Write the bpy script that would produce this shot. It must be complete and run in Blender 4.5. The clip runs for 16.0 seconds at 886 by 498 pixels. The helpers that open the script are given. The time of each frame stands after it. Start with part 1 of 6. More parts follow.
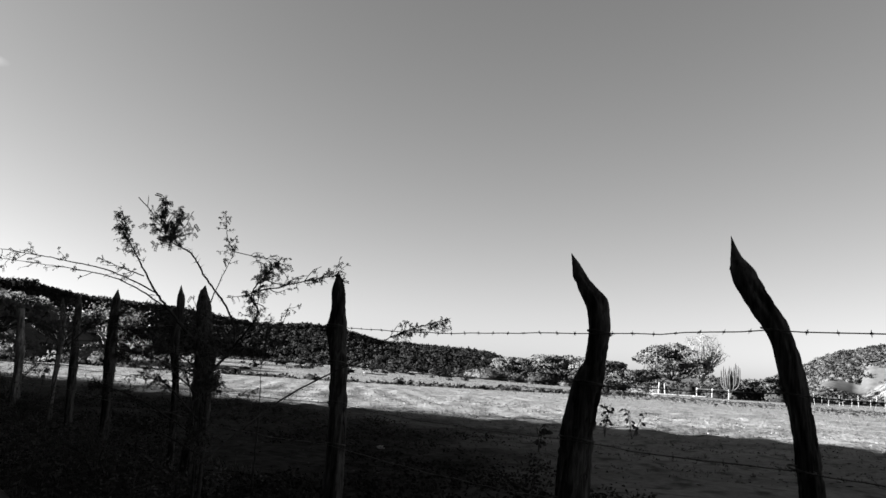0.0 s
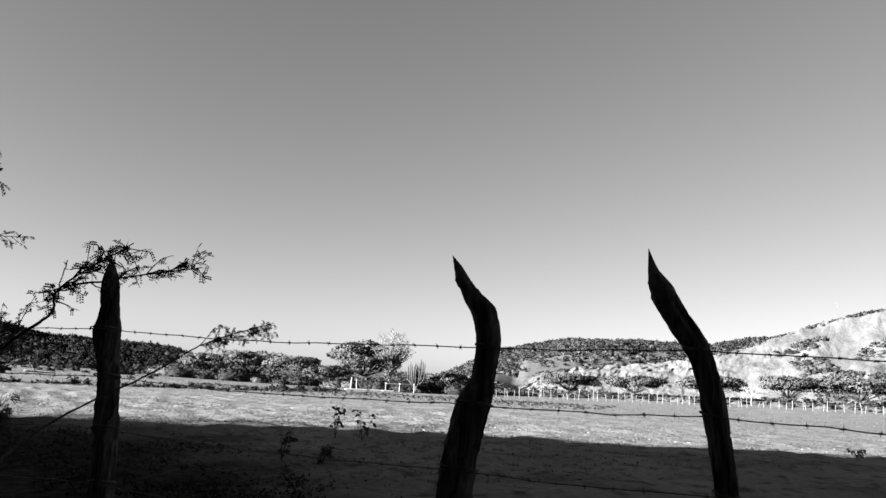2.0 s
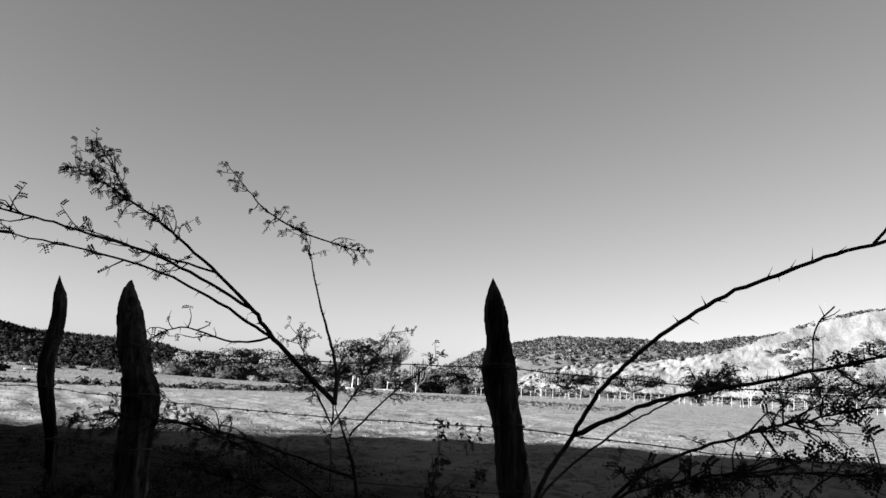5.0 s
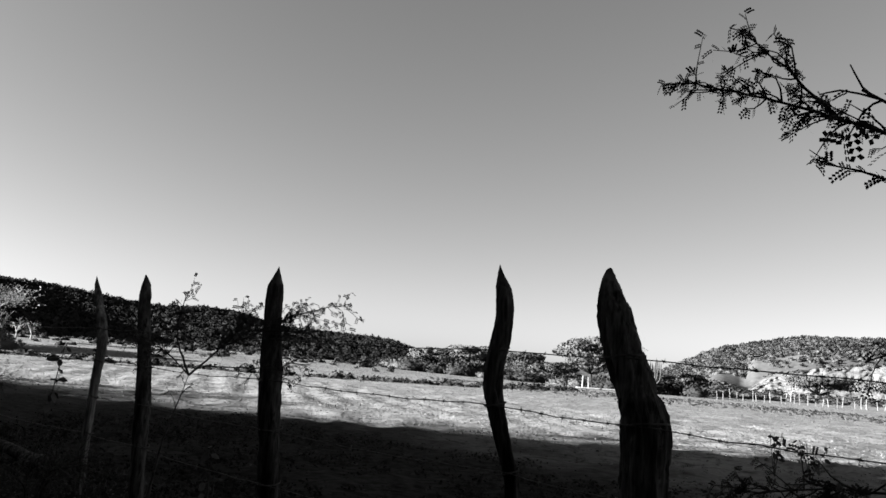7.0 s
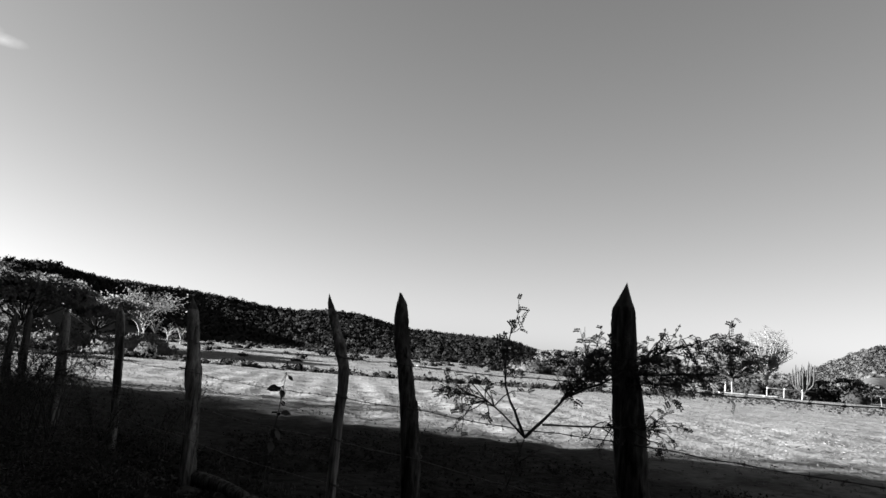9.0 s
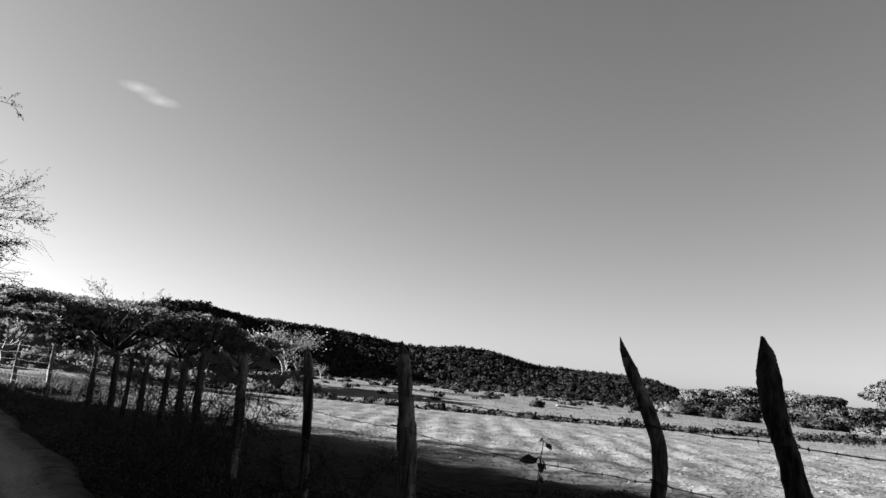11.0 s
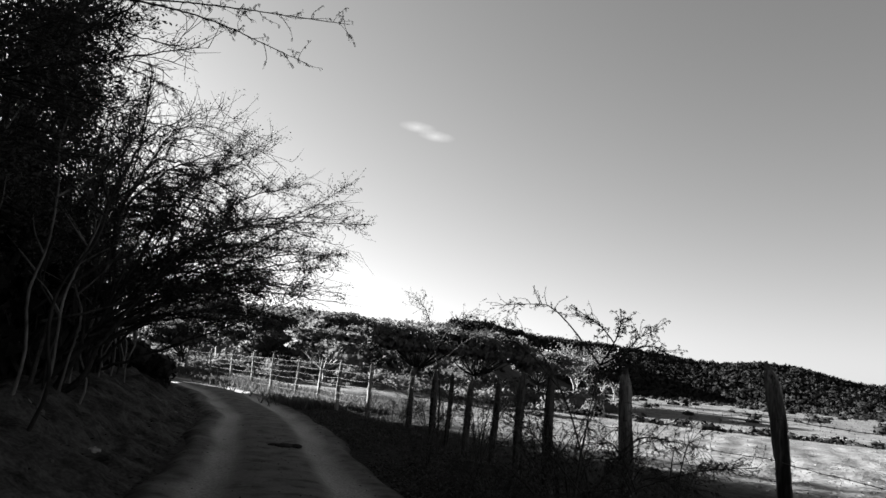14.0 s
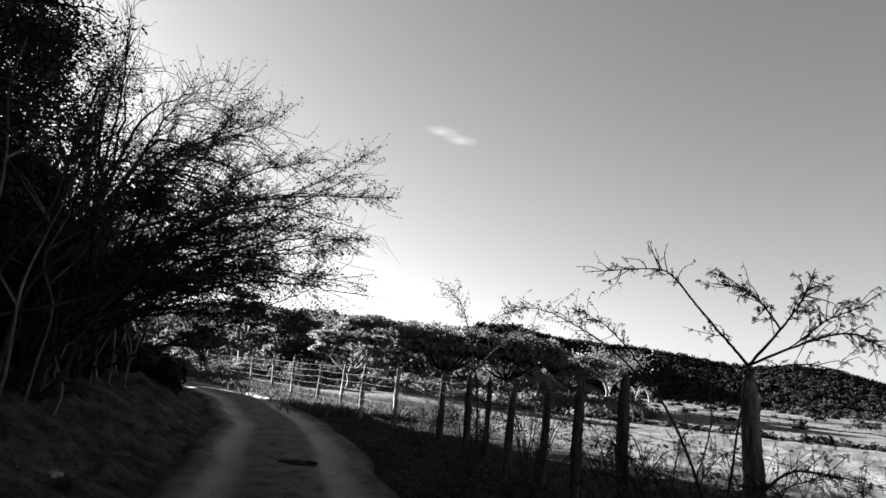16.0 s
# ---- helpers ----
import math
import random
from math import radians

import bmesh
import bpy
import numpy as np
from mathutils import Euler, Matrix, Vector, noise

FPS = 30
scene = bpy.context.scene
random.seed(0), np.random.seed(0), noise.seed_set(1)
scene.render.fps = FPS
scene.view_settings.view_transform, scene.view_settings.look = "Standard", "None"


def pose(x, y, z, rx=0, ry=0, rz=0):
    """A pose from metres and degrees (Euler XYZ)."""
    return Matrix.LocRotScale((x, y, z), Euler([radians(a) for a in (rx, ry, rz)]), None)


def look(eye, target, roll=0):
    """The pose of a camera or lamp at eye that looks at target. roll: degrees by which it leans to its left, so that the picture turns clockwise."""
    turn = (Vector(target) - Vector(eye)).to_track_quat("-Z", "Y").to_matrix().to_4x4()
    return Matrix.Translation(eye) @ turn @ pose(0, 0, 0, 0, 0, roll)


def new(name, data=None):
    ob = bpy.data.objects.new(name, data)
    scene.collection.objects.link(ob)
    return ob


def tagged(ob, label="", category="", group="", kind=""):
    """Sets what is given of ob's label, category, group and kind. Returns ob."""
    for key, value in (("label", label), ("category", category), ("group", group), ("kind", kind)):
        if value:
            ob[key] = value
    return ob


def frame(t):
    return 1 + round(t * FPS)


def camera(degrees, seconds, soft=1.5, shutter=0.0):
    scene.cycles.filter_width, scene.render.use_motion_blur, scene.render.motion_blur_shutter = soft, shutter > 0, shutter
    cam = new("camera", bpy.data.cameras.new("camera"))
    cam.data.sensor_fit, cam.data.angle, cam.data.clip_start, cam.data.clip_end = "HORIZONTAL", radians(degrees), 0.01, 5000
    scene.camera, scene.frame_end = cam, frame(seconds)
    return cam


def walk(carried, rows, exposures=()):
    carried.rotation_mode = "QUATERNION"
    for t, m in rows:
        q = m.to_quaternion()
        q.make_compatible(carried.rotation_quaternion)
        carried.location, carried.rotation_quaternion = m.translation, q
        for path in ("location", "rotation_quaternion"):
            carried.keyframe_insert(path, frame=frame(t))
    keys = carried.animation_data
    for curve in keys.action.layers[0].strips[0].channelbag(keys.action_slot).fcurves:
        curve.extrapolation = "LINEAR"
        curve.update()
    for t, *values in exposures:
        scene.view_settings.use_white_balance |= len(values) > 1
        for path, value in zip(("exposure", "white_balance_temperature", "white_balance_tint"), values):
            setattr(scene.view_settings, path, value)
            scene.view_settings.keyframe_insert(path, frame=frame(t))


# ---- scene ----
cam = camera(63.1, 16.0)

PATH = [
    (0, (0.228, -4.636, 1.067), (1.518, -3.145, 1.402), 3.8),
    (0.5, (0.261, -4.342, 1.114), (1.767, -3.074, 1.464), 3.6),
    (1, (0.329, -4.148, 1.072), (1.957, -3.043, 1.432), 3.4),
    (1.5, (0.31, -3.872, 1.105), (2.004, -2.872, 1.467), 3.4),
    (2, (0.181, -3.58, 1.128), (1.962, -2.75, 1.501), 3.2),
    (2.5, (0.181, -3.261, 1.131), (2.032, -2.605, 1.508), 2.9),
    (3, (0.135, -2.916, 1.152), (2.029, -2.398, 1.531), 2.6),
    (3.5, (0.024, -2.483, 1.194), (1.918, -1.963, 1.574), 2.8),
    (4, (0.043, -2.112, 1.2), (1.907, -1.485, 1.564), 3.0),
    (4.5, (-0.017, -1.642, 1.225), (1.832, -0.968, 1.58), 3.0),
    (5, (-0.041, -1.158, 1.253), (1.757, -0.365, 1.621), 3.4),
    (5.2, (-0.009, -0.985, 1.245), (1.762, -0.128, 1.606), 3.5),
    (7.3, (0.237, 0.977, 1.264), (1.714, 2.29, 1.574), 4.6),
    (7.5, (0.166, 1.122, 1.269), (1.646, 2.435, 1.565), 4.3),
    (8, (0.279, 1.559, 1.322), (1.687, 2.947, 1.63), 4.9),
    (8.3, (0.313, 1.882, 1.348), (1.666, 3.324, 1.645), 4.7),
    (8.5, (0.317, 2.045, 1.336), (1.64, 3.51, 1.657), 5.1),
    (9, (0.252, 2.511, 1.392), (1.519, 4.029, 1.691), 4.7),
    (9.2, (0.251, 2.665, 1.444), (1.489, 4.205, 1.75), 4.7),
    (11.3, (0.224, 4.425, 1.456), (1.154, 6.157, 1.824), 5.3),
    (11.5, (0.233, 4.591, 1.454), (1.132, 6.34, 1.82), 5.4),
    (12, (0.209, 5.127, 1.459), (0.96, 6.945, 1.826), 5.5),
    (12.5, (0.12, 5.646, 1.429), (0.72, 7.519, 1.787), 5.6),
    (13, (0.016, 6.196, 1.419), (0.485, 8.108, 1.768), 5.5),
    (13.5, (-0.006, 6.657, 1.446), (0.337, 8.598, 1.789), 5.5),
    (14, (0.033, 7.109, 1.429), (0.301, 9.061, 1.774), 5.4),
    (14.5, (0.042, 7.54, 1.403), (0.277, 9.495, 1.75), 5.5),
    (15, (0.11, 8.008, 1.4), (0.332, 9.965, 1.744), 5.2),
    (15.5, (0.168, 8.563, 1.428), (0.38, 10.521, 1.772), 5.4),
    (16, (0.139, 9.021, 1.422), (0.336, 10.98, 1.771), 5.3),
]
walk(cam, [(t, look(eye, target, roll)) for t, eye, target, roll in PATH], [(0, 3.66), (2, 3.62), (3.5, 3.52), (5.2, 3.54), (7.3, 3.66), (9.2, 3.62), (11.3, 3.42), (12.5, 3.5), (14.5, 3.75), (16, 3.75)])

# ---- world, sun and exposure ----
SUN_AZ, SUN_EL = -50.0, 13.0          # degrees; azimuth clockwise from +y
world = bpy.data.worlds.new("sky")
scene.world = world
world.use_nodes = True
wt = world.node_tree
wt.nodes.clear()
w_out = wt.nodes.new("ShaderNodeOutputWorld")
w_bg = wt.nodes.new("ShaderNodeBackground")
w_sky = wt.nodes.new("ShaderNodeTexSky")
w_sky.sky_type = "NISHITA"
w_sky.sun_disc = False
w_sky.sun_elevation = radians(SUN_EL)
w_sky.sun_rotation = radians(SUN_AZ)
w_sky.air_density, w_sky.dust_density, w_sky.ozone_density = 1.0, 1.0, 1.0
w_bg.inputs["Strength"].default_value = 0.017
# seen as through an orange filter on black-and-white film
w_split = wt.nodes.new("ShaderNodeSeparateColor")
w_red = wt.nodes.new("ShaderNodeMath")
w_red.operation = "MULTIPLY"
w_red.inputs[1].default_value = 0.75
w_sum = wt.nodes.new("ShaderNodeMath")
w_sum.operation = "MULTIPLY_ADD"
w_sum.inputs[1].default_value = 0.25
wt.links.new(w_sky.outputs["Color"], w_split.inputs["Color"])
wt.links.new(w_split.outputs["Red"], w_red.inputs[0])
wt.links.new(w_split.outputs["Green"], w_sum.inputs[0])
wt.links.new(w_red.outputs[0], w_sum.inputs[2])
wt.links.new(w_sum.outputs[0], w_bg.inputs["Color"])
wt.links.new(w_bg.outputs["Background"], w_out.inputs["Surface"])

sun_data = bpy.data.lights.new("sun", "SUN")
sun_data.energy = 5.0
sun_data.angle = radians(0.5)
sun_data.color = (1.0, 1.0, 1.0)
sun = new("sun", sun_data)
_a, _e = radians(SUN_AZ), radians(SUN_EL)
SUN_DIR = Vector((math.sin(_a) * math.cos(_e), math.cos(_a) * math.cos(_e), math.sin(_e)))
sun.matrix_world = look((0, 0, 60), Vector((0, 0, 60)) - SUN_DIR)


# ---- materials (a black-and-white place: greys only) ----
def material(name, lo, hi, scale=3.0, rough=0.9, fine=18.0, bump=0.3, bump_dist=0.02, stretch=(1, 1, 1), random_amount=0.0,
             translucent=0.0, spots=0.0, spot_scale=1.0, spot_tone=0.05):
    m = bpy.data.materials.new(name)
    m.use_nodes = True
    nt = m.node_tree
    bsdf = nt.nodes["Principled BSDF"]
    out = nt.nodes["Material Output"]
    bsdf.inputs["Roughness"].default_value = rough
    bsdf.inputs["Specular IOR Level"].default_value = 0.02
    tc = nt.nodes.new("ShaderNodeTexCoord")
    mp = nt.nodes.new("ShaderNodeMapping")
    mp.inputs["Scale"].default_value = stretch
    nt.links.new(tc.outputs["Object"], mp.inputs["Vector"])
    n1 = nt.nodes.new("ShaderNodeTexNoise")
    n1.inputs["Scale"].default_value, n1.inputs["Detail"].default_value = scale, 5
    n2 = nt.nodes.new("ShaderNodeTexNoise")
    n2.inputs["Scale"].default_value, n2.inputs["Detail"].default_value = fine, 6
    for n in (n1, n2):
        nt.links.new(mp.outputs["Vector"], n.inputs["Vector"])
    mix = nt.nodes.new("ShaderNodeMath")
    mix.operation = "MULTIPLY_ADD"
    nt.links.new(n1.outputs["Fac"], mix.inputs[0])
    mix.inputs[1].default_value = 0.6
    half = nt.nodes.new("ShaderNodeMath")
    half.operation = "MULTIPLY"
    half.inputs[1].default_value = 0.4
    nt.links.new(n2.outputs["Fac"], half.inputs[0])
    nt.links.new(half.outputs[0], mix.inputs[2])
    ramp = nt.nodes.new("ShaderNodeValToRGB")
    ramp.color_ramp.elements[0].position, ramp.color_ramp.elements[1].position = 0.36, 0.64
    ramp.color_ramp.elements[0].color = (lo, lo, lo, 1)
    ramp.color_ramp.elements[1].color = (hi, hi, hi, 1)
    nt.links.new(mix.outputs[0], ramp.inputs["Fac"])
    colour = ramp.outputs["Color"]
    if random_amount:
        info = nt.nodes.new("ShaderNodeNewGeometry")
        mr = nt.nodes.new("ShaderNodeMapRange")
        mr.inputs["To Min"].default_value, mr.inputs["To Max"].default_value = 1 - random_amount, 1 + random_amount
        nt.links.new(info.outputs["Random Per Island"], mr.inputs["Value"])
        mul = nt.nodes.new("ShaderNodeMix")
        mul.data_type, mul.blend_type = "RGBA", "MULTIPLY"
        mul.inputs["Factor"].default_value = 1
        nt.links.new(colour, mul.inputs["A"])
        nt.links.new(mr.outputs["Result"], mul.inputs["B"])
        colour = mul.outputs["Result"]
    if spots:
        n3 = nt.nodes.new("ShaderNodeTexNoise")
        n3.inputs["Scale"].default_value, n3.inputs["Detail"].default_value = spot_scale, 7
        nt.links.new(mp.outputs["Vector"], n3.inputs["Vector"])
        mr3 = nt.nodes.new("ShaderNodeMapRange")
        mr3.inputs["From Min"].default_value, mr3.inputs["From Max"].default_value = 0.52, 0.68
        mr3.inputs["To Max"].default_value = spots
        nt.links.new(n3.outputs["Fac"], mr3.inputs["Value"])
        mx = nt.nodes.new("ShaderNodeMix")
        mx.data_type = "RGBA"
        nt.links.new(mr3.outputs["Result"], mx.inputs["Factor"])
        nt.links.new(colour, mx.inputs["A"])
        mx.inputs["B"].default_value = (spot_tone, spot_tone, spot_tone, 1)
        colour = mx.outputs["Result"]
    nt.links.new(colour, bsdf.inputs["Base Color"])
    if bump:
        b = nt.nodes.new("ShaderNodeBump")
        b.inputs["Strength"].default_value, b.inputs["Distance"].default_value = bump, bump_dist
        nt.links.new(mix.outputs[0], b.inputs["Height"])
        nt.links.new(b.outputs["Normal"], bsdf.inputs["Normal"])
    if translucent:
        tr = nt.nodes.new("ShaderNodeBsdfTranslucent")
        nt.links.new(colour, tr.inputs["Color"])
        ms = nt.nodes.new("ShaderNodeMixShader")
        ms.inputs["Fac"].default_value = translucent
        nt.links.new(bsdf.outputs["BSDF"], ms.inputs[1])
        nt.links.new(tr.outputs["BSDF"], ms.inputs[2])
        nt.links.new(ms.outputs["Shader"], out.inputs["Surface"])
    return m


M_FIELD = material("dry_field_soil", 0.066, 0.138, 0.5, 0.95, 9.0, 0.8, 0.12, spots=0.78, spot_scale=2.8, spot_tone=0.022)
M_HILLSOIL = material("scrub_soil", 0.03, 0.065, 0.05, 0.95, 0.6, 0.4, 0.3)
M_ROAD = material("track_earth", 0.07, 0.13, 2.2, 0.95, 26.0, 0.25, 0.01, spots=0.6, spot_scale=3.0, spot_tone=0.012)


def overlay(mat, attribute, lo, hi, scale=6.0):
    """Lays a second earth tone over a material where a painted attribute says so."""
    nt = mat.node_tree
    at = nt.nodes.new("ShaderNodeAttribute")
    at.attribute_name = attribute
    n = nt.nodes.new("ShaderNodeTexNoise")
    n.inputs["Scale"].default_value, n.inputs["Detail"].default_value = scale, 7
    tc = nt.nodes.new("ShaderNodeTexCoord")
    nt.links.new(tc.outputs["Object"], n.inputs["Vector"])
    ramp = nt.nodes.new("ShaderNodeValToRGB")
    ramp.color_ramp.elements[0].position, ramp.color_ramp.elements[1].position = 0.38, 0.66
    ramp.color_ramp.elements[0].color, ramp.color_ramp.elements[1].color = (lo, lo, lo, 1), (hi, hi, hi, 1)
    nt.links.new(n.outputs["Fac"], ramp.inputs["Fac"])
    mx = nt.nodes.new("ShaderNodeMix")
    mx.data_type = "RGBA"
    bs = nt.nodes["Principled BSDF"]
    nt.links.new(bs.inputs["Base Color"].links[0].from_socket, mx.inputs["A"])
    nt.links.new(ramp.outputs["Color"], mx.inputs["B"])
    nt.links.new(at.outputs["Fac"], mx.inputs["Factor"])
    nt.links.new(mx.outputs["Result"], bs.inputs["Base Color"])


# dark litter by the fence, carried on over the field as painted shade
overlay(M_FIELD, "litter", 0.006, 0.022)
# dust worn bare along the wheel ruts
overlay(M_ROAD, "worn", 0.20, 0.36, 30.0)
overlay(M_ROAD, "shoulder", 0.010, 0.036)
M_BANK = material("bank_earth", 0.012, 0.075, 2.5, 0.95, 22.0, 0.9, 0.03, spots=0.7, spot_scale=5.0, spot_tone=0.008)
M_LITTER = material("leaf_litter", 0.008, 0.045, 3.0, 0.9, 15.0, 0.0, random_amount=0.5)
M_CLIFF = material("pale_eroded_earth", 0.035, 0.075, 0.11, 0.95, 1.6, 0.9, 0.8, stretch=(1, 1, 0.5), spots=0.45, spot_scale=0.7, spot_tone=0.035)
M_POST = material("weathered_post_wood", 0.004, 0.10, 30.0, 0.85, 110.0, 1.0, 0.012, stretch=(1, 1, 0.08), spots=0.95, spot_scale=9.0, spot_tone=0.004)
M_PALEPOST = material("bleached_post_wood", 0.025, 0.25, 24.0, 0.9, 90.0, 1.0, 0.012, stretch=(1, 1, 0.08), spots=0.95, spot_scale=6.5, spot_tone=0.010)
M_CUT = material("cut_post_wood", 0.02, 0.10, 9.0, 0.85, 40.0, 0.6, 0.01, stretch=(1, 1, 0.25))
M_WIRE = material("rusty_wire", 0.05, 0.10, 30.0, 0.6, 80.0, 0.0)
M_BARK = material("dark_bark", 0.010, 0.034, 5.0, 0.9, 25.0, 0.8, 0.02, stretch=(1, 1, 0.3))
M_PALEBARK = material("pale_bark", 0.09, 0.20, 4.0, 0.9, 20.0, 0.5, 0.02, stretch=(1, 1, 0.3))
M_SAPLING = material("sapling_bark", 0.05, 0.17, 6.0, 0.9, 30.0, 0.5, 0.01, stretch=(1, 1, 0.3), spots=0.7, spot_scale=7.0, spot_tone=0.02)
M_TWIG = material("twig_bark", 0.02, 0.06, 12.0, 0.85, 60.0, 0.4, 0.004)
M_LEAF = material("thorn_leaf", 0.03, 0.07, 2.0, 0.7, 20.0, 0.0, random_amount=0.4, translucent=0.12)
M_PALELEAF = material("pale_leaf", 0.06, 0.13, 1.0, 0.7, 9.0, 0.0, random_amount=0.2, translucent=0.3)
# darker copy of the thorn leaf; the shade inside thickets is in its colour
M_SHADELEAF = material("shaded_thorn_leaf", 0.010, 0.030, 0.5, 0.85, 5.0, 0.0, random_amount=0.25)
# dark copy of the scrub leaf, with the hillside's shade put into the colour
M_SHADEDSCRUB = material("shaded_scrub_leaf", 0.009, 0.022, 0.03, 0.9, 0.3, 0.0, random_amount=0.06)
M_SLOPELEAF = material("dry_scrub_leaf", 0.055, 0.15, 0.10, 0.85, 1.5, 0.0, random_amount=0.15, translucent=0.45)
M_MIDLEAF = material("thorn_tree_leaf", 0.022, 0.06, 0.10, 0.85, 1.0, 0.0, random_amount=0.12, translucent=0.1)
# lighter copy of the scrub leaf for the hills that face the sun
M_LITLEAF = material("lit_scrub_leaf", 0.026, 0.06, 0.06, 0.85, 0.8, 0.0, random_amount=0.1, translucent=0.15)
M_STAKE = material("bleached_stake_wood", 0.07, 0.15, 5.0, 0.85, 20.0, 0.3, 0.01)
M_STRAW = material("dry_grass", 0.035, 0.08, 0.4, 0.9, 3.0, 0.0, random_amount=0.4, translucent=0.25)
M_STONE = material("field_stone", 0.10, 0.26, 6.0, 0.85, 30.0, 0.6, 0.02)
M_DARKSTONE = material("dark_stone", 0.03, 0.08, 6.0, 0.85, 30.0, 0.6, 0.02)
M_CACTUS = material("cactus_skin", 0.018, 0.045, 3.0, 0.7, 20.0, 0.4, 0.02)
M_STEEL = material("mast_steel", 0.05, 0.10, 2.0, 0.5, 10.0, 0.0)


# ---- mesh helpers ----
def mesh_from(name, verts, faces, mat, smooth=False):
    me = bpy.data.meshes.new(name)
    verts = np.asarray(verts, dtype=np.float32).reshape(-1, 3)
    faces = np.asarray(faces, dtype=np.int32)
    k = faces.shape[1]
    me.vertices.add(len(verts))
    me.vertices.foreach_set("co", verts.ravel())
    me.loops.add(faces.size)
    me.loops.foreach_set("vertex_index", faces.ravel())
    me.polygons.add(len(faces))
    me.polygons.foreach_set("loop_start", np.arange(0, faces.size, k, dtype=np.int32))
    me.polygons.foreach_set("loop_total", np.full(len(faces), k, dtype=np.int32))
    if smooth:
        me.polygons.foreach_set("use_smooth", np.ones(len(faces), dtype=bool))
    me.update(calc_edges=True)
    me.materials.append(mat)
    return me


def thing(name, at, label, category, group="", kind=""):
    ob = new(name)
    ob.empty_display_size = 0.2
    ob.matrix_world = Matrix.Translation(at)
    return tagged(ob, label, category, group, kind)


def part(name, me, parent=None, label=""):
    """A mesh, given in world metres, under its thing."""
    ob = new(name, me)
    if parent is not None:
        top = Matrix.Identity(4)
        p = parent
        while p is not None:
            top = p.matrix_basis @ top if p.parent is None else top
            p = p.parent
        ob.parent = parent
        ob.matrix_parent_inverse = top.inverted() if parent.parent is None else Matrix.Identity(4)
    if label:
        tagged(ob, label)
    return ob


def tube(path, radii, sides=6, rng=None, rough=0.0, cap=True):
    """Vertices and quads of a tapered tube along a path; ends closed by shrinking to a point."""
    path = np.asarray(path, float)
    radii = np.asarray(radii, float)
    d = np.gradient(path, axis=0)
    d /= np.linalg.norm(d, axis=1)[:, None] + 1e-9
    ref = np.where(np.abs(d[:, 2:3]) > 0.9, np.array([[1.0, 0, 0]]), np.array([[0, 0, 1.0]]))
    u = np.cross(d, ref)
    u /= np.linalg.norm(u, axis=1)[:, None] + 1e-9
    for i in range(1, len(u)):
        u[i] = u[i - 1] - d[i] * (u[i - 1] @ d[i])
        u[i] /= np.linalg.norm(u[i]) + 1e-9
    v = np.cross(d, u)
    a = np.linspace(0, 2 * np.pi, sides, endpoint=False)
    ring = np.cos(a)[None, :, None] * u[:, None] + np.sin(a)[None, :, None] * v[:, None]
    r = radii[:, None] * np.ones((1, sides))
    if rng is not None and rough:
        r = r * (1 + rng.normal(0, rough, r.shape))
    verts = (path[:, None] + ring * r[..., None]).reshape(-1, 3)
    n = len(path)
    i, j = np.meshgrid(np.arange(n - 1), np.arange(sides), indexing="ij")
    jj = (j + 1) % sides
    faces = np.stack([i * sides + j, i * sides + jj, (i + 1) * sides + jj, (i + 1) * sides + j], -1).reshape(-1, 4)
    return verts, faces


class Bag:
    """Collects pieces into one mesh."""

    def __init__(self):
        self.v, self.f, self.n = [], [], 0

    def add(self, verts, faces):
        if len(verts):
            self.v.append(np.asarray(verts, np.float32))
            self.f.append(np.asarray(faces, np.int32) + self.n)
            self.n += len(verts)

    def mesh(self, name, mat, smooth=False):
        return mesh_from(name, np.concatenate(self.v), np.concatenate(self.f), mat, smooth)


def spline(points, n):
    """A smooth run of n points through the given ones."""
    p = np.asarray(points, float)
    if len(p) == 2:
        return p[0] + (p[1] - p[0]) * np.linspace(0, 1, n)[:, None]
    q = np.vstack([2 * p[0] - p[1], p, 2 * p[-1] - p[-2]])
    t = np.linspace(0, len(p) - 1 - 1e-6, n)
    k, s = t.astype(int), (t % 1)[:, None]
    a, b, c, d = q[k], q[k + 1], q[k + 2], q[k + 3]
    return 0.5 * (2 * b + (c - a) * s + (2 * a - 5 * b + 4 * c - d) * s**2 + (3 * b - a - 3 * c + d) * s**3)


def leaf_quads(rng, at, size, aspect=0.45, droop=0.0, up=0.3):
    """One diamond-shaped leaf at each place, turned at random."""
    n = len(at)
    d = rng.normal(size=(n, 3))
    d[:, 2] = d[:, 2] * 0.6 - droop
    d /= np.linalg.norm(d, axis=1)[:, None]
    e = rng.normal(size=(n, 3))
    e[:, 2] *= 1 - up
    e -= d * (e * d).sum(1)[:, None]
    e /= np.linalg.norm(e, axis=1)[:, None] + 1e-9
    s = (size * rng.uniform(0.6, 1.4, n))[:, None]
    v = np.stack([at, at + d * s * 0.5 + e * s * aspect * 0.5, at + d * s, at + d * s * 0.5 - e * s * aspect * 0.5], 1)
    return v.reshape(-1, 3), np.arange(n * 4).reshape(-1, 4)


def smooth01(a, b, x):
    t = np.clip((x - a) / (b - a), 0, 1)
    return t * t * (3 - 2 * t)


def wave_noise(x, y, scale, seed, octaves=3):
    """A cheap, smooth, repeatable relief between about -1 and 1."""
    rng = np.random.default_rng(seed)
    z = np.zeros_like(x, dtype=float)
    amp = 1.0
    for o in range(octaves):
        for k in range(5):
            a, ph = rng.uniform(0, 2 * np.pi, 2)
            f = scale * 2**o * rng.uniform(0.7, 1.4)
            z += amp * 0.3 * np.sin((x * np.cos(a) + y * np.sin(a)) * f + ph)
        amp *= 0.55
    return z


